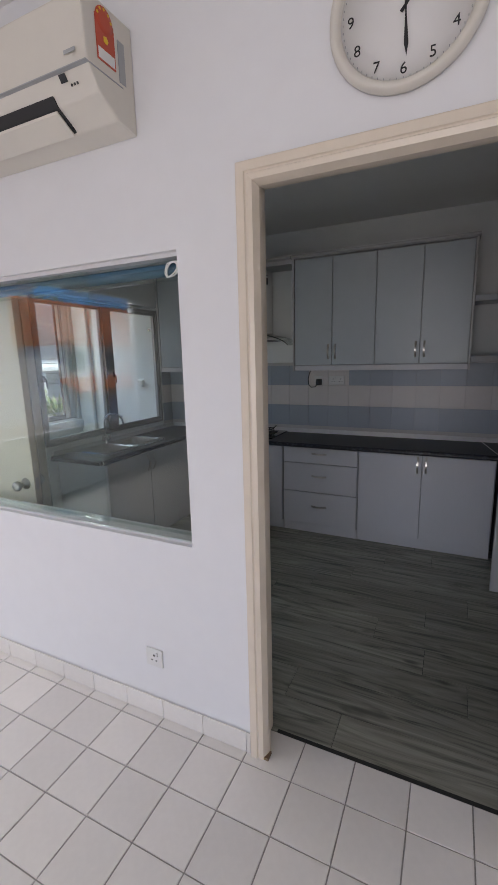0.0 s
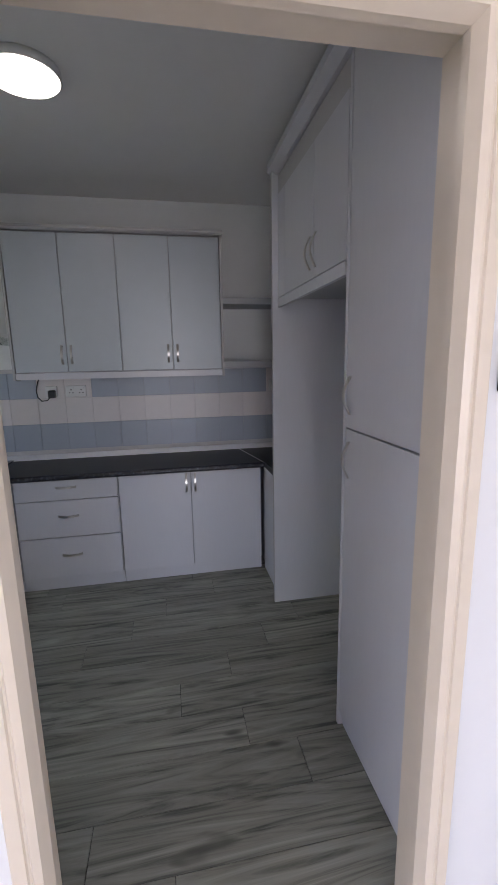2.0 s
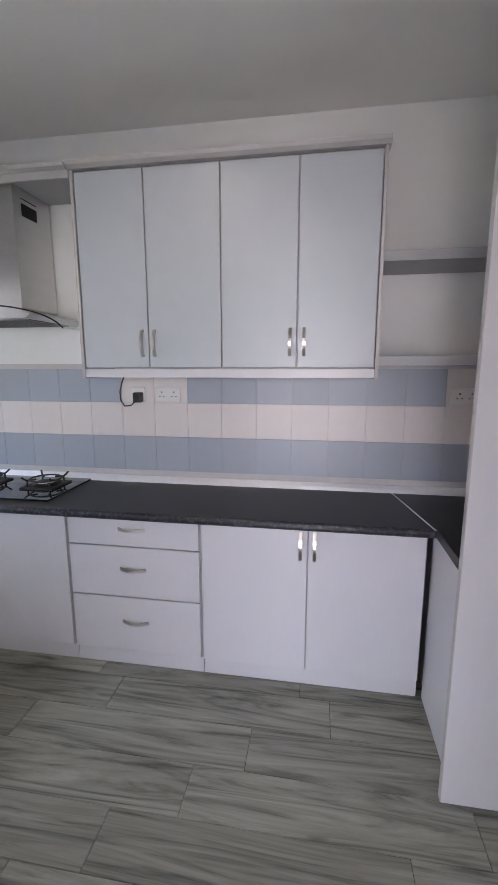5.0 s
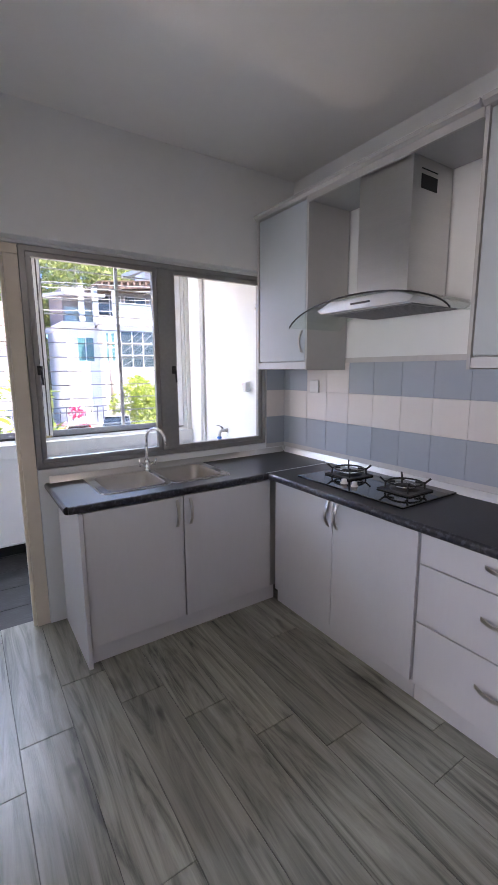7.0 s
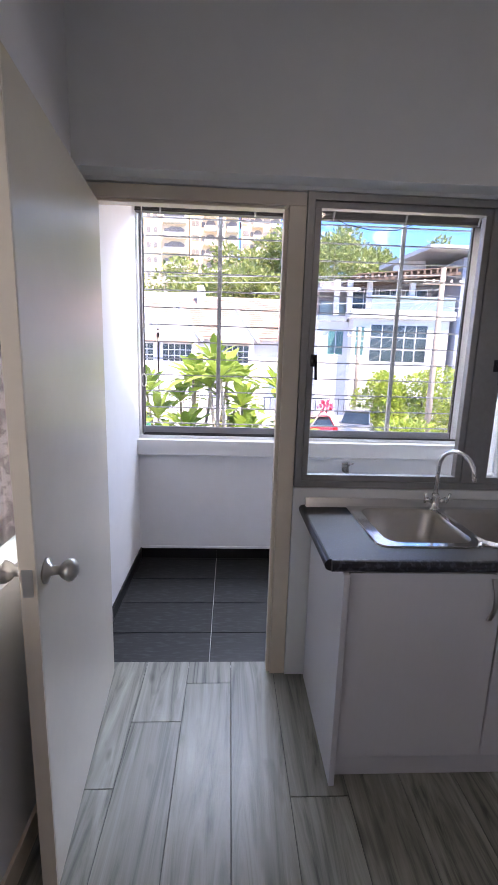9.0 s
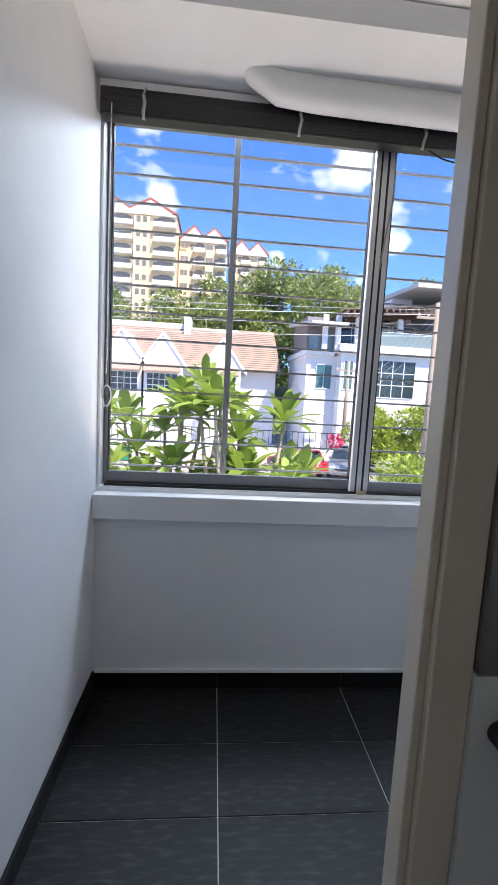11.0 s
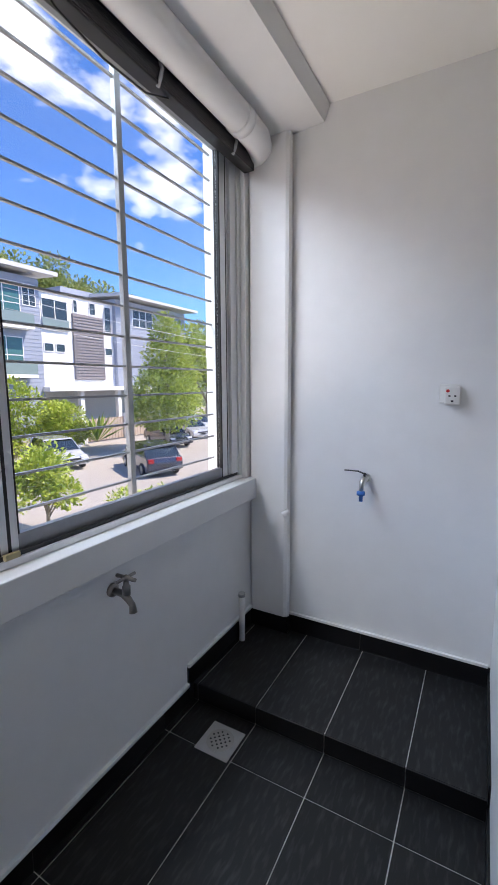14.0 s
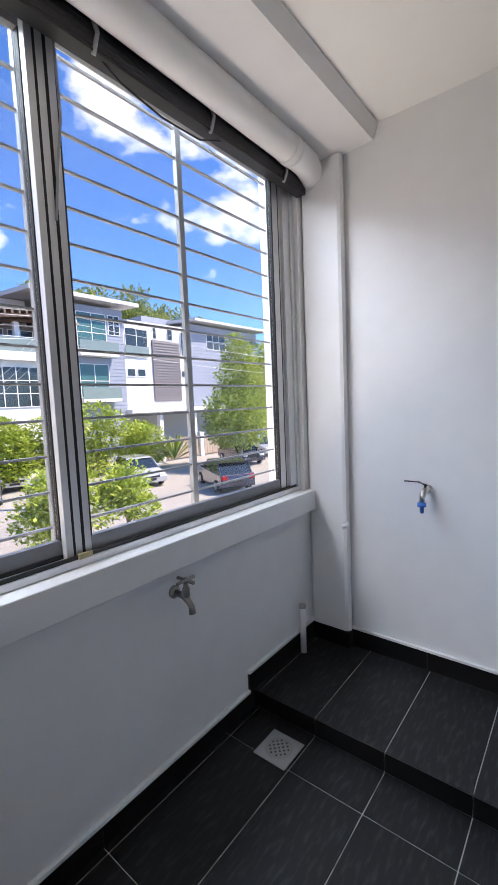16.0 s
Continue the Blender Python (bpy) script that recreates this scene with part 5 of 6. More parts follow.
# apartment towers on the hill
# window grey lightened so the colour carries the haze of distance
M_FARW = mat("hazed_far_window", (0.20, 0.18, 0.16), 0.5, vary=0.1)
def tower(place, width, depth, floors, label, main, seed):
    ob = thing("apartment_tower", place, label, "apartment block", "apartment towers")
    H = floors * 3.0
    part("wall", box((-depth, 0, 0, width, -14, H), (-depth, 0.8, 0, width * 0.2, -14, H - 3), (-depth, 0.8, width * 0.55, width * 0.72, -14, H - 1)), main, ob)
    part("roof", prism([(-0.3, H), (width * 0.3, H + 3.2), (width * 0.5, H + 0.8), (width * 0.72, H + 3.0), (width + 0.3, H)], "x", -depth, 0.6), M_ROOFR, ob, "red pitched roof edge")
    part("gable_band", prism([(0.0, H - 0.6), (width * 0.3, H + 2.5), (width * 0.5, H + 0.3), (width * 0.72, H + 2.4), (width, H - 0.6)], "x", 0.0, 0.65), M_TOWERW, ob)
    win = mesh_of("window", box((-0.05, 0.08, -0.4, 0.4, -0.55, 0.55)), M_FARW)
    slab = mesh_of("balcony", box((0, 1.4, -width * 0.12, width * 0.12, -0.15, 0.85), bevel=0.05), M_TOWERW)
    rec = mesh_of("balcony_opening", prism([(-width * 0.1, 0.9), (-width * 0.1, 1.7), (-width * 0.05, 2.3), (width * 0.05, 2.3), (width * 0.1, 1.7), (width * 0.1, 0.9)], "x", 0.0, 0.06), M_FARW)
    for f in range(floors):
        z = 3.0 * f + 1.4
        for u, off in ((0.07, 0.8), (0.15, 0.8), (0.6, 0.8), (0.67, 0.8), (0.27, 0.0), (0.78, 0.0)):
            piece("window", win, ob, off, width * u, z)
        for u in (0.42, 0.88):
            piece("balcony", slab, ob, 0, width * u, 3.0 * f + 0.1)
            piece("balcony_opening", rec, ob, 0, width * u, 3.0 * f + 0.1)
    return ob
tower((-100, -26.5, 0), 20, 14, 13, "cream and white apartment tower with arched balconies", M_BEIGE, 1)
tower((-106, -6.3, 0.3), 11, 12, 12, "cream and white apartment tower with red roof edges", M_BEIGE, 2)
tower((-118, 5.6, 2), 10, 12, 12, "distant cream apartment tower", M_BEIGE, 3)

# windows of the near houses
def house_window(parent, x, y0, y1, z0, z1, cols, rows=1, glassm=None, frame_m=None):
    w = part("window", box((x, x + 0.05, y0 - 0.06, y1 + 0.06, z0 - 0.06, z0), (x, x + 0.05, y0 - 0.06, y1 + 0.06, z1, z1 + 0.06), (x, x + 0.05, y0 - 0.06, y0, z0, z1), (x, x + 0.05, y1, y1 + 0.06, z0, z1),
        *[(x, x + 0.045, y0 + (y1 - y0) * k / cols - 0.03, y0 + (y1 - y0) * k / cols + 0.03, z0, z1) for k in range(1, cols)],
        *[(x, x + 0.043, y0, y1, z0 + (z1 - z0) * k / rows - 0.03, z0 + (z1 - z0) * k / rows + 0.03) for k in range(1, rows)]), frame_m or M_WHITE, parent)
    part("pane", box((x - 0.02, x + 0.02, y0, y1, z0, z1)), glassm or M_DGLASS, w)

# terrace of gabled houses
tx = -40.0
th = thing("terrace_house", (0, 0, 0), "white gabled terrace houses with brown clay tile roofs", "house")
part("wall", box((tx - 9, tx, -16, 8.6, GZ, 3.9)), M_WHITE, th)
part("roof", prism([(tx + 0.9, 3.5), (tx - 5.5, 7.7), (tx - 10, 4.0), (tx - 10, 3.7), (tx - 5.5, 7.4), (tx + 0.9, 3.3)], "y", -16.4, 8.9), M_ROOFT, th, "brown clay tile roof")
part("roof_rib", merged(*[prism([(tx + 0.95 - 0.32 * k, 3.53 + 0.21 * k), (tx + 0.70 - 0.32 * k, 3.70 + 0.21 * k), (tx + 0.63 - 0.32 * k, 3.62 + 0.21 * k), (tx + 0.9 - 0.32 * k, 3.46 + 0.21 * k)], "y", -16.4, 8.9) for k in range(19)]), M_ROOFT, th)
part("roof_parapet", box((tx - 5.9, tx - 5.0, -10, 0.1, 7.3, 7.9), (tx - 5.9, tx - 5.0, 0.7, 5.4, 7.0, 7.6), (tx - 7, tx - 3.9, 0.1, 0.7, 5.5, 8.5)), M_WHITE, th)
for yc, w, zt in ((-12.6, 2.6, 5.4), (-8.6, 2.2, 5.6), (-4.6, 2.2, 6.1), (-1.2, 2.0, 6.0), (3.8, 1.9, 5.8)):
    g = part("gable", prism([(yc - w, 3.3), (yc, zt), (yc + w, 3.3)], "x", tx - 3, tx + 1.3), M_WHITE, th, "white gable front")
    part("gable_roof", prism([(yc - w - 0.25, 3.2), (yc, zt + 0.25), (yc + w + 0.25, 3.2), (yc + w + 0.15, 3.02), (yc, zt), (yc - w - 0.15, 3.02)], "x", tx - 4, tx + 1.45), M_WHITE, g)
    part("canopy", prism([(tx + 1.3, 3.55), (tx + 2.3, 2.95), (tx + 2.3, 2.85), (tx + 1.3, 3.0)], "y", yc - w * 0.75, yc + w * 0.75), M_ROOFT, g, "small red tiled window canopy")
    house_window(th, tx + 1.32, yc - w * 0.62, yc + w * 0.62, 1.3, 2.75, 5, 3)
    part("bay", box((tx, tx + 1.3, yc - w * 0.85, yc + w * 0.85, GZ, 3.3)), M_WHITE, th)
side = thing("side_house", (0, 0, 0), "pale blue-grey house end with a sloping roof", "house")
part("wall", prism([(-19, GZ), (-7.6, GZ), (-7.6, 3.6), (-10.5, 7.0), (-19, 7.0)], "x", -36, -28), mat("pale_blue_render", (0.55, 0.60, 0.68), 0.8, vary=0.05, scale=0.5), side)
part("roof", box((-36.3, -27.7, -19.2, -10.4, 7.0, 7.25)), M_ROOFG, side)

# row with orange roofs, seen only as a reflection in the inner window
orow = thing("orange_roof_house", (0, 0, 0), "white terrace houses with orange tile roofs", "house")
M_ORANGE = mat("orange_roof_tile", (0.60, 0.17, 0.06), 0.8, vary=0.12, scale=2)
part("wall", box((-31, -24, -40, -17, GZ, 3.2)), M_WHITE, orow)
part("roof", prism([(-23.2, 3.0), (-27.5, 6.2), (-31.6, 3.2), (-31.6, 2.9), (-23.2, 2.7)], "y", -40.3, -16.7), M_ORANGE, orow, "orange tile roof")
part("porch_roof", prism([(-22.2, -0.3), (-24.0, 0.5), (-24.0, 0.3), (-22.2, -0.5)], "y", -40, -17), M_ORANGE, orow)
for k in range(7):
    house_window(orow, -23.98, -38.5 + 3.2 * k, -37.0 + 3.2 * k, 0.9, 2.3, 2, 2)
    part("party_wall", box((-24, -23.4, -40.1 + 3.2 * k, -39.9 + 3.2 * k, GZ, 3.4)), M_WHITE, orow)

# modern white house with roof terrace
mh = thing("modern_house", (0, 0, 0), "white modern house with a roof terrace and brown pergola", "house")
X = -34.0
part("wall", box((X - 9, X - 1.2, 10.3, 12.7, GZ, 4.75), (X - 9, X, 12.7, 20.2, GZ, 5.0)), M_WHITE, mh)
part("terrace_slab", prism([(X + 0.5, 4.95), (X + 0.5, 5.55), (X - 9.2, 5.55), (X - 9.2, 4.95)], "y", 12.4, 20.4), M_WHITE, mh)
part("terrace_slab", box((X - 9, X - 0.8, 10.1, 12.4, 4.75, 5.15)), M_WHITE, mh)
part("balustrade", box((X + 0.3, X + 0.35, 13.9, 20.3, 5.55, 6.55), (X - 1.0, X - 0.95, 10.3, 12.3, 5.15, 6.2)), M_BALC, mh, "green glass balustrade")
part("handrail", box((X + 0.28, X + 0.37, 13.9, 20.3, 6.55, 6.6)), M_ALUW, mh)
for k in range(6):
    part("balustrade_post", box((X + 0.27, X + 0.3, 13.9 + 1.27 * k, 13.95 + 1.27 * k, 5.55, 6.55)), M_ALUW, mh)
for y in (11.4, 12.4, 13.9, 17.2):
    part("column", box((X - 0.6, X - 0.25, y - 0.18, y + 0.18, 5.15, 7.7)), M_WHITE, mh)
# the shade beneath the pergola is coloured into this wall
part("upper_wall", box((X - 9, X - 3.2, 10.6, 20.0, 4.9, 8.0)), M_BROWNR, mh, "terrace wall with shade put into its grey-brown colour")
for a, b in ((13.4, 15.2), (15.6, 17.4), (17.8, 19.6)):
    house_window(mh, X - 3.18, a, b, 5.7, 7.6, 2, 1, M_DGLASS)
part("roof", prism([(X + 0.6, 6.85), (X + 0.6, 7.05), (X - 9.5, 8.3), (X - 9.5, 8.0)], "y", 10.1, 12.9), M_ROOFG, mh, "pale grey oversailing roof")
for k in range(16):
    part("pergola_beam", box((X - 4.5, X + 0.9, 12.6 + 0.48 * k, 12.74 + 0.48 * k, 7.62 + 0.05 * k, 7.86 + 0.05 * k)), M_WOODP, mh)
part("pergola_rail", prism([(12.4, 7.40), (20.3, 8.2), (20.3, 8.42), (12.4, 7.62)], "x", X + 0.5, X + 0.7), M_WOODP, mh)
part("pergola_rail", prism([(12.4, 7.40), (20.3, 8.2), (20.3, 8.42), (12.4, 7.62)], "x", X - 2.0, X - 1.8), M_WOODP, mh)
part("pergola_cover", prism([(12.4, 7.88), (20.3, 8.70), (20.3, 8.76), (12.4, 7.94)], "x", X - 4.5, X + 0.9), M_WOODP, mh, "brown boarding over the pergola")
part("stair_block", box((X - 6, X - 3.5, 17.6, 19.4, 8.0, 10.0)), M_WHITE, mh)
house_window(mh, X + 0.02, 14.1, 18.5, 1.75, 4.5, 5, 3, M_DGLASS)
part("pane", box((X + 0.03, X + 0.036, 17.65, 18.45, 1.8, 4.45)), M_TEAL, mh, "teal curtained pane")
part("pane", box((X + 0.03, X + 0.036, 14.15, 14.95, 1.8, 4.45)), M_TEAL, mh, "teal curtained pane")
house_window(mh, X - 1.18, 11.1, 12.3, 2.2, 4.0, 2, 1, M_TEAL)
house_window(mh, X + 0.02, 12.95, 13.6, 2.2, 4.3, 1, 2, M_TEAL)

bh = thing("clad_house", (0, 0, 0), "three-storey house with blue-grey cladding and white blocks", "house")
part("grey_tower", box((X - 9, X + 0.3, 20.6, 25.6, GZ, 9.5)), M_GREYR, bh, "blue-grey boarded tower")
for k in range(40):
    part("cladding_board", box((X + 0.3, X + 0.33, 20.6, 25.6, -2.6 + 0.3 * k, -2.34 + 0.3 * k)), M_GREYR, bh)
part("roof", prism([(X + 1.4, 9.75), (X + 1.4, 10.05), (X - 9.5, 10.8), (X - 9.5, 10.4)], "y", 17.5, 26.6), M_ROOFG, bh, "pale oversailing roof edge")
part("white_block", box((X - 9, X, 25.6, 33.4, 1.2, 8.75)), M_WHITE, bh)
part("coping", box((X - 9, X + 0.12, 25.6, 33.4, 8.75, 8.9)), M_ROOFG, bh)
part("louvre_panel", box((X, X + 0.12, 28.8, 32.1, 1.8, 7.4), *[(X + 0.12, X + 0.18, 28.8, 32.1, 1.9 + 0.25 * k, 2.03 + 0.25 * k) for k in range(22)]), M_BROWNR, bh, "brown-grey louvred panel")
part("carport_slab", box((X - 4, X + 1.2, 25.4, 41, 0.85, 1.2)), M_WHITE, bh)
part("carport_wall", box((X - 5, X - 4.6, 25.6, 41, GZ, 0.85)), mat("carport_plaster", (0.5, 0.5, 0.48), 0.8, vary=0.08, scale=1), bh)
for y in (28.9, 33.2, 37.4):
    part("carport_column", box((X + 0.3, X + 0.7, y - 0.2, y + 0.2, GZ, 0.85)), M_WHITE, bh)
part("grey_tower", box((X - 9, X + 0.4, 33.4, 44, 1.2, 9.3)), M_GREYR, bh)
for k in range(26):
    part("cladding_board", box((X + 0.4, X + 0.43, 33.4, 44, 1.3 + 0.305 * k, 1.57 + 0.305 * k)), M_GREYR, bh)
part("roof", prism([(X + 1.6, 9.45), (X + 1.6, 9.7), (X - 9.5, 10.4), (X - 9.5, 10.0)], "y", 33.0, 45), M_ROOFG, bh)
part("roof_block", box((X - 7, X - 2.5, 29.8, 33.4, 8.9, 10.1)), M_GREYR, bh)
for z0, z1 in ((5.9, 8.9), (2.3, 4.9)):
    house_window(bh, X + 0.34, 21.4, 23.9, z0, z1, 2, 2, M_TEAL)
    part("balcony", box((X + 0.33, X + 1.3, 21.0, 24.4, z0 - 0.4, z0 - 0.15)), M_WHITE, bh)
    part("balustrade", box((X + 1.25, X + 1.3, 21.0, 24.4, z0 - 0.15, z0 + 0.75)), M_BALC, bh)
house_window(bh, X + 0.34, 24.2, 25.2, 7.4, 8.9, 2, 2, M_DGLASS)
house_window(bh, X + 0.02, 26.0, 28.3, 6.0, 8.2, 2, 1, M_DGLASS)
part("balustrade", box((X + 0.12, X + 0.16, 25.9, 28.4, 5.8, 6.7)), M_BALC, bh)
for a, b in ((29.0, 29.35), (30.7, 31.3)):
    house_window(bh, X + 0.02, a, b, 7.55, 8.5, 1, 1, M_DGLASS)
house_window(bh, X + 0.02, 32.4, 33.1, 6.2, 8.4, 1, 2, M_DGLASS)
for y in (26.0, 27.1, 32.3):
    house_window(bh, X + 0.02, y, y + 0.8, 4.1, 4.7, 1, 1, M_DGLASS)
house_window(bh, X + 0.44, 35.6, 38.4, 7.0, 8.6, 3, 2, M_DGLASS)

gate = thing("sliding_gate", (0, 0, 0), "tan boarded sliding gate between white posts", "gate")
for k in range(26):
    part("board", box((-28.06, -28.0, 24.6 + 0.31 * k, 24.88 + 0.31 * k, GZ + 0.1, GZ + 1.75)), M_FENCE, gate)
for y in (24.3, 28.5, 32.8):
    part("post", box((-28.2, -27.8, y - 0.2, y + 0.2, GZ, GZ + 2.0), bevel=0.02), M_WHITE, gate)
fence = thing("garden_fence", (0, 0, 0), "white garden wall with dark railings", "fence")
part("base_wall", box((-31.2, -31.0, -14, 19, GZ, GZ + 0.7)), M_WHITE, fence)
for k in range(80):
    part("railing", box((-31.12, -31.08, -13.8 + 0.41 * k, -13.76 + 0.41 * k, GZ + 0.7, GZ + 1.9)), M_DGLASS, fence)
part("top_rail", box((-31.13, -31.07, -14, 19, GZ + 1.86, GZ + 1.92)), M_DGLASS, fence)

# plants
rng = random.Random(8)
for (x, y), s, lab in (((-27.5, 12.8), 1.0, "yellow-green garden hedge with pink flowers"), ((-27.3, 15.6), 1.05, "yellow-green clipped garden shrub"), ((-27.4, 18.6), 1.15, "bright green garden shrub"), ((-27.0, 21.6), 0.95, "bright green garden shrub")):
    plant("shrub", (x, y, GZ), lab, "shrub", lumps_of(rng, 9, 1.3 * s, 1.1 * s, 0.9, 3.4 * s), 5200, 0.23, M_LEAF_B, 0.09, int(y * 7), 0.55, "garden shrubs")
plant("shrub", (-14.2, 9.2, GZ), "round yellow-green bush beside the road", "shrub", lumps_of(rng, 12, 0.8, 0.75, 0.7, 2.2), 5200, 0.15, M_LEAF_B, 0.06, 4, 0.6, "garden shrubs")
plant("shrub", (-13.6, 10.9, GZ), "yellow-green bush beside the road", "shrub", lumps_of(rng, 9, 0.6, 0.65, 0.7, 2.1), 3600, 0.15, M_LEAF_B, 0.06, 5, 0.6, "garden shrubs")
for k, y in enumerate((6.2, 7.4, 11.8, 12.8)):
    plant("shrub", (-10.5 - 0.4 * k, y, GZ + 0.12), "low twiggy verge shrub with reddish flowers", "shrub", lumps_of(rng, 8, 0.7, 0.4, 0.5, 1.1), 900, 0.12, M_LEAF_B, 0.03, 60 + k, 0.5, "verge shrubs")
plant("tree", (-21.0, 25.2, GZ), "tall bright green street tree", "tree", [((0, 0, 2.6), (2.3, 2.3, 1.3)), ((0.4, -0.8, 3.8), (2.0, 2.0, 1.3)), ((-0.3, 0.8, 4.8), (1.9, 1.9, 1.3)), ((0.2, 0, 6.0), (1.5, 1.5, 1.2)), ((0, 0.3, 7.2), (1.1, 1.1, 1.1)), ((0.3, -1.3, 2.6), (1.4, 1.4, 1.0)), ((0, 1.7, 3.4), (1.3, 1.3, 1.0)), ((0, 0, 8.1), (0.6, 0.6, 0.7))], 13000, 0.24, M_LEAF_T, 0.16, 9, 0.55)
plant("tree", (-33.0, 50.0, GZ), "broad dark green tree behind the clad house", "tree", lumps_of(rng, 12, 4.0, 2.6, 5.0, 11.5), 3800, 0.6, M_LEAF_H, 0.3, 12)
plant("tree", (-30.0, 43.0, GZ), "broad green tree behind parked cars", "tree", lumps_of(rng, 10, 3.0, 2.2, 4.0, 9.5), 3000, 0.55, M_LEAF_T, 0.25, 13)
fan = thing("fan_palm", (-25.8, 23.6, GZ), "yellow-green fan palm beside the gate", "palm")
blades = bmesh.new()
for k in range(26):
    a, e = 6.283 * k / 26 * 1.0, radians(25 + 50 * ((k * 7) % 10) / 10)
    d = Vector((math.cos(a) * math.cos(e), math.sin(a) * math.cos(e), math.sin(e)))
    s = d.cross(Vector((0, 0, 1))).normalized() * 0.12
    b0, m0, t0 = Vector((0, 0, 0.4)), Vector((0, 0, 0.4)) + d * 1.4, Vector((0, 0, 0.25)) + d * 2.3
    v = [blades.verts.new(p) for p in (b0, m0 + s, t0, m0 - s)]
    blades.faces.new(v)
part("frond", blades, M_LEAF_B, fan)

def plumeria(place, seed, tips, label):
    rng = random.Random(seed)
    ob = thing("plumeria_tree", place, label, "tree", "plumeria trees")
    limbs = []
    for tx_, ty_, tz_ in tips:
        mid = (tx_ * 0.45 + rng.uniform(-0.1, 0.1), ty_ * 0.45 + rng.uniform(-0.1, 0.1), tz_ * 0.55)
        limbs.append(tube([(0, 0, 0), (mid[0] * 0.5, mid[1] * 0.5, mid[2] * 0.6), mid, (tx_ * 0.85, ty_ * 0.85, tz_ * 0.82), (tx_, ty_, tz_)], [0.06, 0.045, 0.035, 0.028, 0.02], 8))
    part("trunk", merged(*limbs), M_BARK, ob, "smooth grey forked trunk")
    for tx_, ty_, tz_ in tips:
        bm = bmesh.new()
        n = rng.randint(15, 20)
        for k in range(n):
            a = 2.4 * k + rng.uniform(-0.2, 0.2)
            e = radians(72 - 82 * k / n + rng.uniform(-8, 8))
            d = Vector((math.cos(a) * math.cos(e), math.sin(a) * math.cos(e), math.sin(e)))
            s = d.cross(Vector((0, 0, 1))).normalized()
            up = s.cross(d)
            ln, w = rng.uniform(0.42, 0.68), rng.uniform(0.065, 0.098)
            base = Vector((tx_, ty_, tz_))
            mids, lefts, rights = [], [], []
            for u, q, dr in ((0.0, 0.06, 0.0), (0.25, 0.6, 0.015), (0.55, 1.0, 0.0), (0.8, 0.75, -0.04), (1.0, 0.03, -0.10)):
                c = base + d * ln * u + Vector((0, 0, dr))
                mids.append(bm.verts.new(c))
                lefts.append(bm.verts.new(c + s * w * q + up * 0.018 * q))
                rights.append(bm.verts.new(c - s * w * q + up * 0.018 * q))
            for i in range(4):
                bm.faces.new((mids[i], mids[i + 1], lefts[i + 1], lefts[i]))
                bm.faces.new((mids[i], rights[i], rights[i + 1], mids[i + 1]))
        for f in bm.faces:
            f.smooth = True
        part("leaf_whorl", bm, M_LEAF_P, ob)
    return ob
def tip_set(seed, n, wide, lo, hi):
    r = random.Random(seed)
    return [(r.uniform(-0.5, 0.6), wide * (2 * (k + 0.5) / n - 1) + r.uniform(-0.2, 0.2), r.uniform(lo, hi)) for k in range(n)]
plumeria((-8.0, 1.4, GZ), 1, tip_set(1, 7, 0.8, 3.0, 3.9) + tip_set(2, 10, 1.1, 1.5, 2.9), "plumeria tree with long glossy green leaves")
plumeria((-8.2, 2.7, GZ), 2, tip_set(3, 8, 0.9, 3.3, 4.5) + tip_set(4, 12, 1.2, 1.4, 3.1), "tall plumeria tree with long glossy green leaves")
plumeria((-7.6, 3.7, GZ), 3, tip_set(5, 9, 0.8, 3.0, 4.2) + tip_set(6, 12, 1.0, 1.3, 2.7) + tip_set(10, 4, 1.2, 2.0, 3.2), "plumeria tree with long glossy leaves and pink flowers")
plumeria((-7.2, 0.4, GZ), 4, tip_set(7, 9, 0.8, 1.8, 3.7), "plumeria tree with long glossy green leaves")
plumeria((-7.0, 2.2, GZ), 5, tip_set(11, 9, 1.5, 2.3, 3.3) + tip_set(12, 9, 1.7, 1.2, 2.2), "low plumeria tree with crowded glossy green leaves")
fl = thing("flower_cluster", (-8.3, 5.1, 0.72), "cluster of pink plumeria flowers", "flowers")
fme = leaf_cloud(random.Random(2), [((0, 0, 0), (0.11, 0.11, 0.08))], 90, 0.07, 0.8)
fme.materials.append(M_FLOWER)
part("stem", tube([(0, 0, 0), (0.25, -0.9, -1.3), (0.6, -1.7, -3.65)], [0.012, 0.025, 0.04], 8), M_BARK, fl)
fo = new("petals", fme)
fo.parent = fl

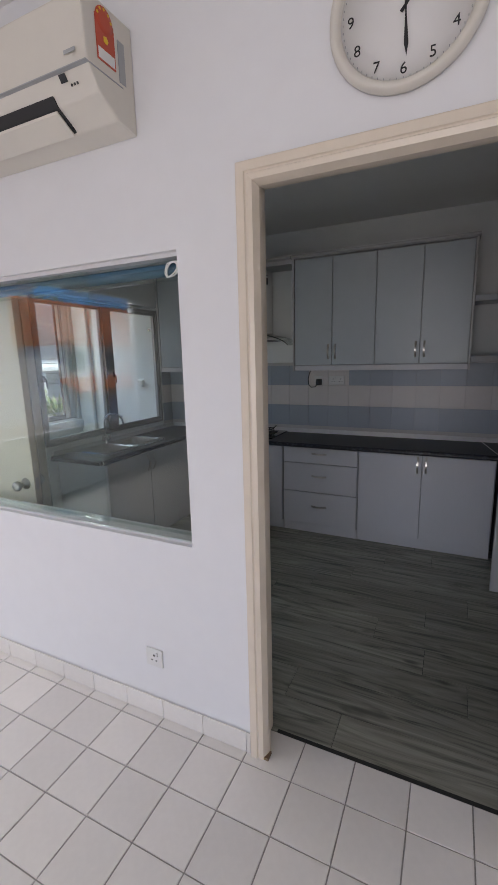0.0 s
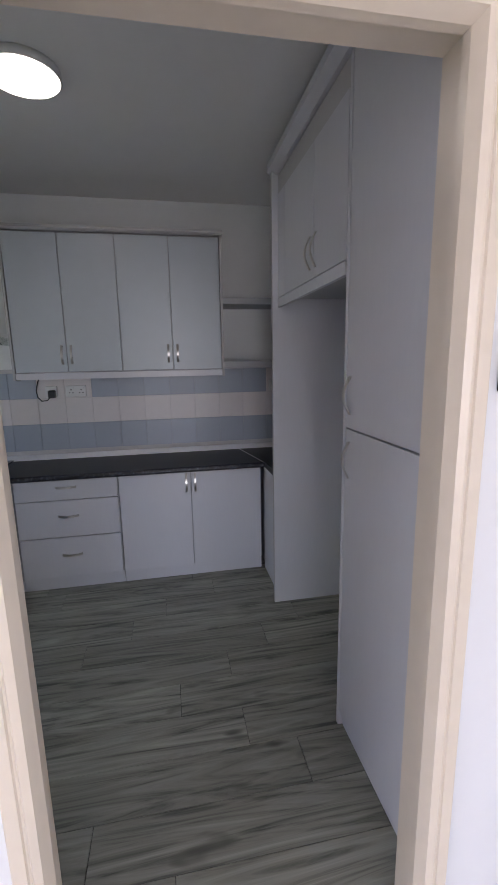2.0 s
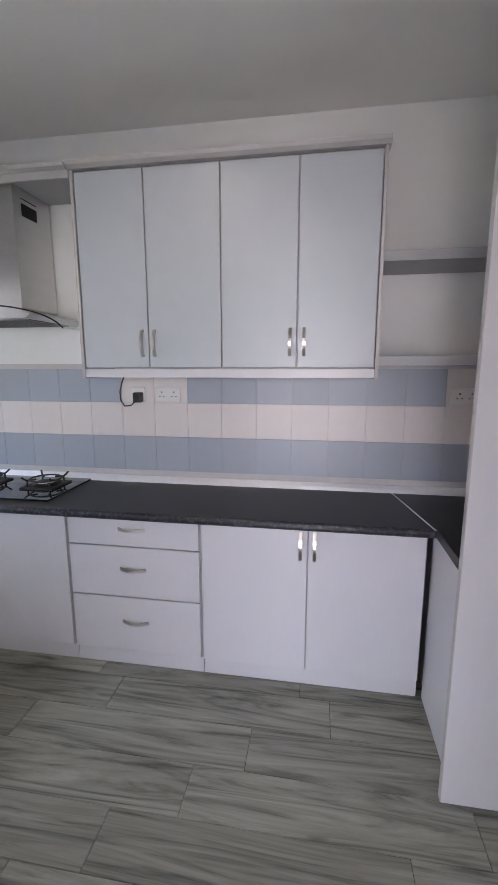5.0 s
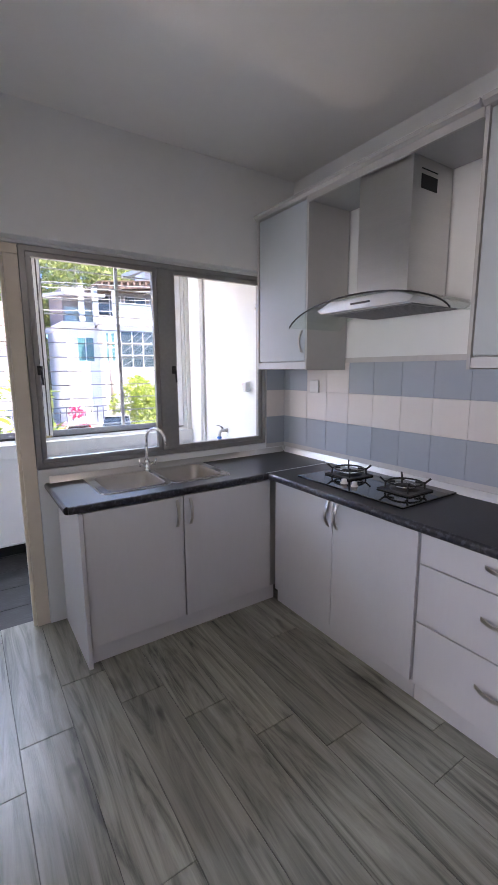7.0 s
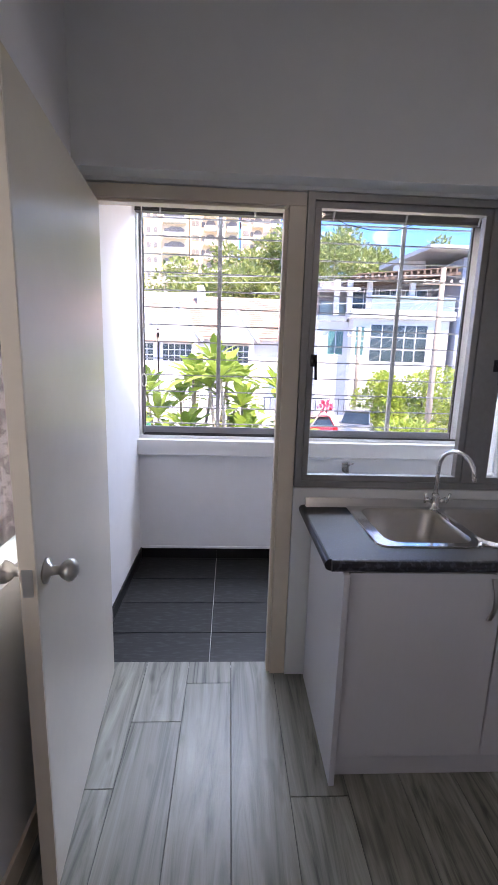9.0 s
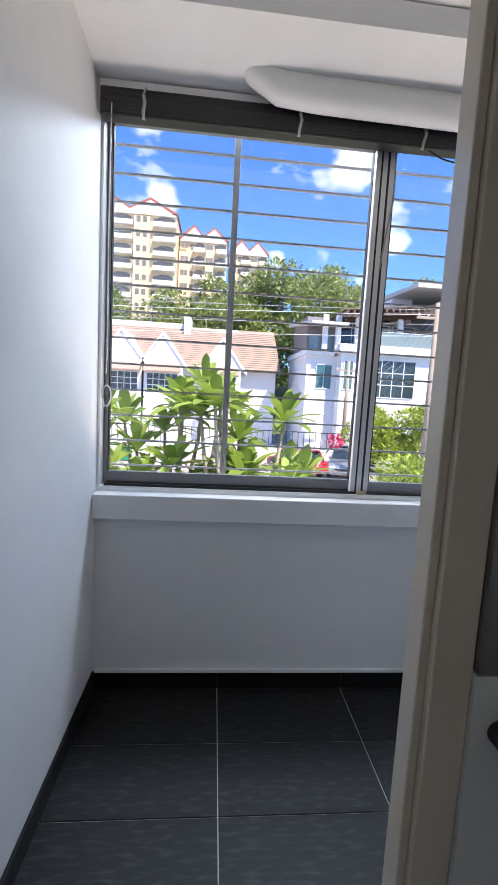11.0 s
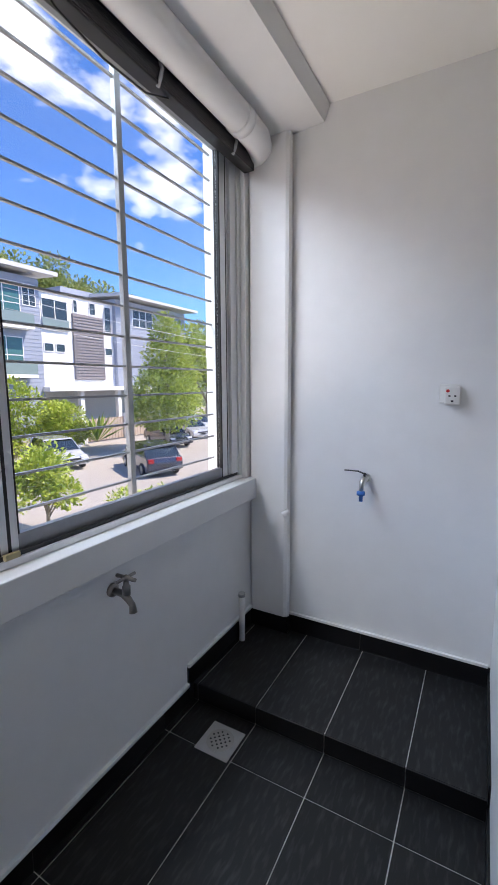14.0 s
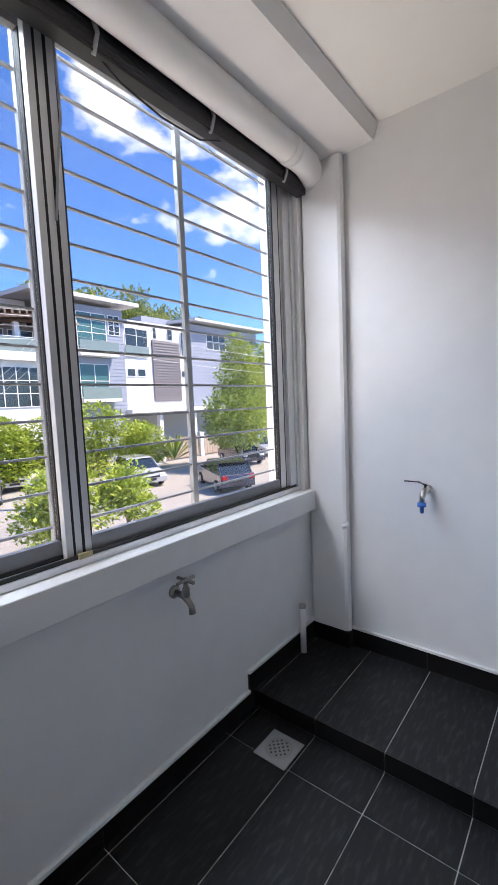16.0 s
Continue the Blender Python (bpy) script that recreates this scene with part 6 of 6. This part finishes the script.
# cars
M_TYRE = mat("tyre", (0.02, 0.02, 0.02), 0.8)
M_CGLASS = mat("car_glass", (0.02, 0.03, 0.035), 0.06, coat=1.0)
M_TAIL = mat("tail_lamp", (0.4, 0.01, 0.01), 0.2)
M_HEAD = mat("head_lamp", (0.7, 0.72, 0.75), 0.1)
def car(x, y, turn, paint, label, van=False, length=4.2):
    ob = thing("car", (x, y, GZ), label, "car", "parked cars", turn)
    L, W, H = length / 2, 0.86, 1.75 if van else 1.48
    hood = 0.95 if van else 0.86
    prof = [(-L, 0.35), (-L + 0.02, 0.75), (-L + 0.12, 0.95), (L * 0.42, hood + 0.1), (L - 0.25, hood - 0.12), (L, 0.6), (L, 0.3), (L * 0.75, 0.22), (-L * 0.8, 0.22)]
    part("body", prism(prof, "y", -W, W, 0.05), paint, ob)
    rear = -L + (0.1 if van else 0.35)
    cab = [(rear, 0.93), (rear + (0.12 if van else 0.45), H - 0.06), (rear + 0.6, H), (L * 0.12, H - 0.02), (L * 0.5, hood + 0.08)]
    bm = bmesh.new()
    lo = [bm.verts.new((px, -W + 0.04 + (pz - 0.9) * 0.2, pz)) for px, pz in cab]
    hi = [bm.verts.new((px, W - 0.04 - (pz - 0.9) * 0.2, pz)) for px, pz in cab]
    bm.faces.new(lo[::-1])
    bm.faces.new(hi)
    for k in range(len(cab)):
        j = (k + 1) % len(cab)
        bm.faces.new((lo[k], lo[j], hi[j], hi[k]))
    bmesh.ops.recalc_face_normals(bm, faces=bm.faces)
    part("windows", bm, M_CGLASS, ob, "dark glazed cabin")
    part("roof", prism([(rear + 0.25, H - 0.035), (rear + 0.6, H + 0.015), (L * 0.13, H), (L * 0.2, H - 0.06)], "y", -W + 0.17, W - 0.17, 0.01), paint, ob)
    for s in (-1, 1):
        part("pillar", tube([(L * 0.5, s * (W - 0.05), hood + 0.1), (L * 0.13, s * (W - 0.155), H - 0.02)], 0.03, 6), paint, ob)
        part("pillar", tube([(rear + 0.05, s * (W - 0.05), 0.95), (rear + 0.45, s * (W - 0.15), H - 0.03)], 0.05, 6), paint, ob)
        part("mirror", box((L * 0.36, L * 0.46, s * 0.9 - 0.07, s * 0.9 + 0.07, 0.98, 1.1), bevel=0.02), paint, ob)
        part("headlight", box((L - 0.3, L - 0.04, s * 0.62 - 0.17, s * 0.62 + 0.17, 0.62, 0.74), bevel=0.03), M_HEAD, ob)
        part("tail_light", box((-L - 0.01, -L + 0.15, s * 0.68 - 0.14, s * 0.68 + 0.14, 0.7, 0.9), bevel=0.03), M_TAIL, ob)
        for wx in (-L * 0.62, L * 0.62):
            w = part("wheel", moved(lathe([(0.2, -0.1), (0.31, -0.1), (0.32, 0.0), (0.31, 0.1), (0.2, 0.1)], 20, "y"), wx, s * 0.8, 0.32), M_TYRE, ob)
            part("rim", moved(lathe([(0.2, -0.08), (0.2, 0.105), (0.03, 0.11)] if s > 0 else [(0.03, -0.11), (0.2, -0.105), (0.2, 0.08)], 14, "y"), wx, s * 0.8, 0.32), M_NICKEL, w)
    part("number_plate", box((L - 0.01, L + 0.015, -0.25, 0.25, 0.4, 0.52), (-L - 0.015, -L + 0.01, -0.25, 0.25, 0.5, 0.62)), M_BLACK, ob)
    part("grille", box((L - 0.03, L + 0.012, -0.45, 0.45, 0.55, 0.64)), M_BLACK, ob)
    return ob
def paint(name, c):
    return mat(name, c, 0.25, 0.3, vary=0.02, coat=1.0)
P_SILVER, P_BLACK, P_RED = paint("silver_paint", (0.55, 0.57, 0.60)), paint("dark_blue_paint", (0.03, 0.035, 0.06)), paint("red_paint", (0.55, 0.02, 0.02))
P_GREY, P_WHITE = paint("grey_paint", (0.30, 0.31, 0.32)), paint("white_paint", (0.75, 0.75, 0.74))
car(-25.4, 8.0, 200, P_RED, "red hatchback parked nose-in", length=3.9)
car(-25.6, 11.0, -22, P_GREY, "grey multi-purpose van parked by the hedge", True, 4.3)
car(-28.3, 13.6, -20, P_SILVER, "silver hatchback parked beside the van", False, 3.9)
car(-22.6, 18.0, -18, P_SILVER, "silver saloon car standing on the road", False, 4.4)
car(-17.4, 19.5, 150, P_BLACK, "dark blue saloon car seen from behind", False, 4.5)
car(-22.4, 26.9, -25, P_BLACK, "dark blue saloon car parked under a tree", False, 4.5)
car(-23.6, 31.2, -25, P_SILVER, "silver car parked in a row", False, 4.3)
car(-25.4, 34.6, -25, P_WHITE, "white car parked in a row", False, 4.3)
bin_ = thing("refuse_bin", (-27.5, -1.8, GZ), "green wheeled refuse bin", "bin")
part("body", prism([(-0.25, 0.05), (0.25, 0.05), (0.32, 1.0), (-0.32, 1.0)], "y", -0.28, 0.28, 0.02), mat("green_plastic", (0.02, 0.22, 0.12), 0.5), bin_)
part("lid", box((-0.35, 0.35, -0.31, 0.31, 1.0, 1.06), bevel=0.02), M_BLACK, bin_)

# utility poles and wires
def pole(x, y, h, label):
    ob = thing("utility_pole", (x, y, GZ), label, "utility pole", "utility poles")
    part("post", tube([(0, 0, 0), (0, 0, h)], [0.16, 0.11], 12), M_POLE, ob)
    part("cross_arm", box((-0.06, 0.06, -0.9, 0.9, h - 0.7, h - 0.6)), M_POLE, ob)
    for y_ in (-0.8, -0.4, 0.4, 0.8):
        part("insulator", moved(lathe([(0.04, 0), (0.05, 0.06), (0.03, 0.12)], 8), 0, y_, h - 0.6), M_WHITE, ob)
    return ob
pole(-20.0, 12.6, 8.6, "weathered timber utility pole with cross arm")
pole(-31.8, 12.6, 7.0, "slim weathered lamp pole before the white house")
wires = thing("overhead_wires", (-20.0, 12.6, 0), "sagging overhead wires between poles", "wires")
for k, (dz, far, zf) in enumerate(((5.4, -45, 5.6), (5.2, -45, 5.2), (4.8, -45, 4.7), (4.3, -45, 4.2), (5.4, 55, 5.6), (5.1, 55, 5.0), (4.6, 55, 4.4), (4.1, 55, 3.9))):
    pts = []
    for i in range(15):
        u = i / 14
        pts.append(((u * 2.0), u * (far - 12.6), dz + (zf - dz) * u - 4 * 0.9 * u * (1 - u)))
    part("wire", tube(pts, 0.012, 5), M_WPLAST if k % 2 else M_GREYP, wires)
for k in range(4):
    pts = [(-11.8 * u, 0.3 * k * u, 5.3 - 0.3 * k - 2.6 * u - 1.2 * u * (1 - u)) for u in (i / 10 for i in range(11))]
    part("wire", tube(pts, 0.010, 5), M_WPLAST, wires)

# porch roof of the neighbour below
pr = thing("porch_roof", (0, 0, 0), "pinkish clay-tiled porch roof of the neighbouring house", "roof")
part("slab", prism([(-8.6, -0.85), (-4.3, 0.35), (-4.3, 0.22), (-8.6, -0.98)], "y", 9.0, 15.0), M_ROOFP, pr)
for k in range(30):
    part("tile_row", tube([(-8.62, 9.1 + 0.2 * k, -0.83), (-4.3, 9.1 + 0.2 * k, 0.375)], 0.05, 6), M_ROOFP, pr)
part("fascia", box((-8.7, -8.6, 8.95, 15, -1.1, -0.84), (-8.6, -4.3, 8.9, 9.0, -1.1, -0.86)), M_WHITE, pr)
part("support_wall", box((-8.3, -4.3, 9.05, 14.9, GZ, -1.0)), M_WHITE, pr)

# ---- pieces: tiles and planks ----
random.seed(11)
def tile_mesh(name, w, d, h, material, bevel=0.0012):
    return mesh_of(name, prism_tile(w, d, h, bevel), material)
def prism_tile(w, d, h, bevel):
    """A tile lying flat, its top at z 0, with a small chamfer."""
    bm = bmesh.new()
    r = [[bm.verts.new((sx * (w / 2 - e), sy * (d / 2 - e), z)) for sx, sy in ((-1, -1), (1, -1), (1, 1), (-1, 1))] for e, z in ((0, -h), (0, -bevel), (bevel, 0))]
    for a, b in zip(r, r[1:]):
        for k in range(4):
            bm.faces.new((a[k], a[(k + 1) % 4], b[(k + 1) % 4], b[k]))
    bm.faces.new(r[2])
    return bm

# kitchen planks
shift = [0.035, -0.245, 0.56, 0.355, 0.075, 0.34, -0.44, -0.195, 0.005, -0.68, 0.2, -0.1, 0.4]
cache = {}
for row in range(13):
    y0, y1 = 2.812 + 0.2055 * row, min(2.812 + 0.2055 * (row + 1), KY1)
    if y1 - y0 < 0.02:
        continue
    x = shift[row] - 4 * 1.02
    while x < KX1:
        a, b = max(x, YX1 + 0.0), min(x + 1.02, KX1)
        if b - a > 0.02:
            key = (round(b - a, 3), round(y1 - y0, 3))
            if key not in cache:
                cache[key] = tile_mesh("plank", b - a - 0.0025, y1 - y0 - 0.0025, 0.008, M_PLANK, 0.001)
            piece("plank", cache[key], floor_kitchen, (a + b) / 2, (y0 + y1) / 2, random.uniform(-0.0003, 0.0003))
        x += 1.02

# hall tiles: near ones as pieces, the rest joined
T, OX, OY = 0.2115, -0.07, 2.62
one = tile_mesh("floor_tile", T - 0.005, T - 0.005, 0.008, M_HTILE)
cut = tile_mesh("floor_tile", T - 0.005, 2.808 - OY - 0.005, 0.008, M_HTILE)
strip = tile_mesh("floor_tile", T - 0.005, HW0 - OY - 0.004, 0.008, M_HTILE)
rest = bmesh.new()
for i in range(-18, 13):
    cx = OX + T * (i + 0.5)
    if -0.2 < cx < 0.7:
        piece("floor_tile", cut, floor_hall, cx, (OY + 2.808) / 2, 0)
    for j in range(0, 26):
        cy = OY - T * (j + 0.5)
        if -1.75 < cx < 1.2 and cy > 1.0:
            piece("floor_tile", one, floor_hall, cx, cy, random.uniform(-0.0004, 0.0004))
        elif -3.85 < cx < 2.55 and cy > -3.2:
            v = [rest.verts.new((cx + sx * (T / 2 - 0.0025), cy + sy * (T / 2 - 0.0025), 0)) for sx, sy in ((-1, -1), (1, -1), (1, 1), (-1, 1))]
            rest.faces.new(v)
    if -2.5 < cx < -0.2 or cx > 0.7:
        piece("floor_tile", strip, floor_hall, cx, (OY + HW0) / 2, 0)
tagged(part("far_tiles", rest, M_HTILE, floor_hall, "rows of small off-white tiles"), kind="stuff")

# yard tiles
xs = [YX0, -3.80, -3.505, -3.205, -2.905, YX1]
def yard_tiles(parent, ys, z):
    for a, b in zip(xs, xs[1:]):
        for c, d in zip(ys, ys[1:]):
            me = tile_mesh("floor_tile", b - a - 0.004, d - c - 0.004, 0.008, M_SLATE)
            piece("floor_tile", me, parent, (a + b) / 2, (c + d) / 2, z)
yard_tiles(floor_yard, [YY0, 3.32, 3.915, 4.51, 4.716], YZ)
yard_tiles(step_yard, [4.716, 5.305, YY1], 0.06)
for a, b in zip(xs, xs[1:]):
    part("riser_tile", box((a + 0.002, b - 0.002, 4.712, 4.7215, YZ + 0.001, 0.059), bevel=0.001), M_SKIRTB, step_yard)

# splashback tiles, 20 cm, in bands of blue-grey, off-white and blue-grey
splash = structure("trim_splashback", box((KX0 + 0.001, KX1 - 0.001, KY1, KY1 + 0.007, 0.84, 1.56)), M_GROUT, "splashback of square blue-grey and off-white wall tiles")
def wall_tile(w, h, material):
    return mesh_of("tile", moved(prism_tile(w - 0.0014, h - 0.0014, 0.006, 0.0008), turn=pose(0, 0, 0, 90, 0, 0)), material)
tiles = {}
for lo, hi, which in ((0.93, 1.137, "b"), (1.137, 1.335, "w"), (1.335, 1.53, "b")):
    x = -2.692
    while x < KX1:
        a, b = max(x, KX0 + 0.002), min(x + 0.2, KX1)
        kind = which
        if which == "b" and lo > 1.3 and (-0.9 < (a + b) / 2 < -0.5 or -2.32 < (a + b) / 2 < -1.9 or (a + b) / 2 > 0.9):
            kind = "w"
        if b - a > 0.01:
            key = (round(b - a, 3), lo, kind)
            if key not in tiles:
                tiles[key] = wall_tile(b - a, hi - lo, M_TILE_B if kind == "b" else M_TILE_W)
            piece("tile", tiles[key], splash, (a + b) / 2, KY1 - 0.005, (lo + hi) / 2)
        x += 0.2
ret = structure("trim_window_tiles", box((KX0 - 0.004, KX0 + 0.001, 5.275, KY1 - 0.006, 0.9, 1.53)), M_GROUT, "tiled return beside the kitchen window")
for lo, hi, which in ((0.93, 1.137, M_TILE_B), (1.137, 1.335, M_TILE_W), (1.335, 1.53, M_TILE_B)):
    part("tile", box((KX0 + 0.001, KX0 + 0.007, 5.277, KY1 - 0.008, lo + 0.001, hi - 0.001), bevel=0.001), which, ret)
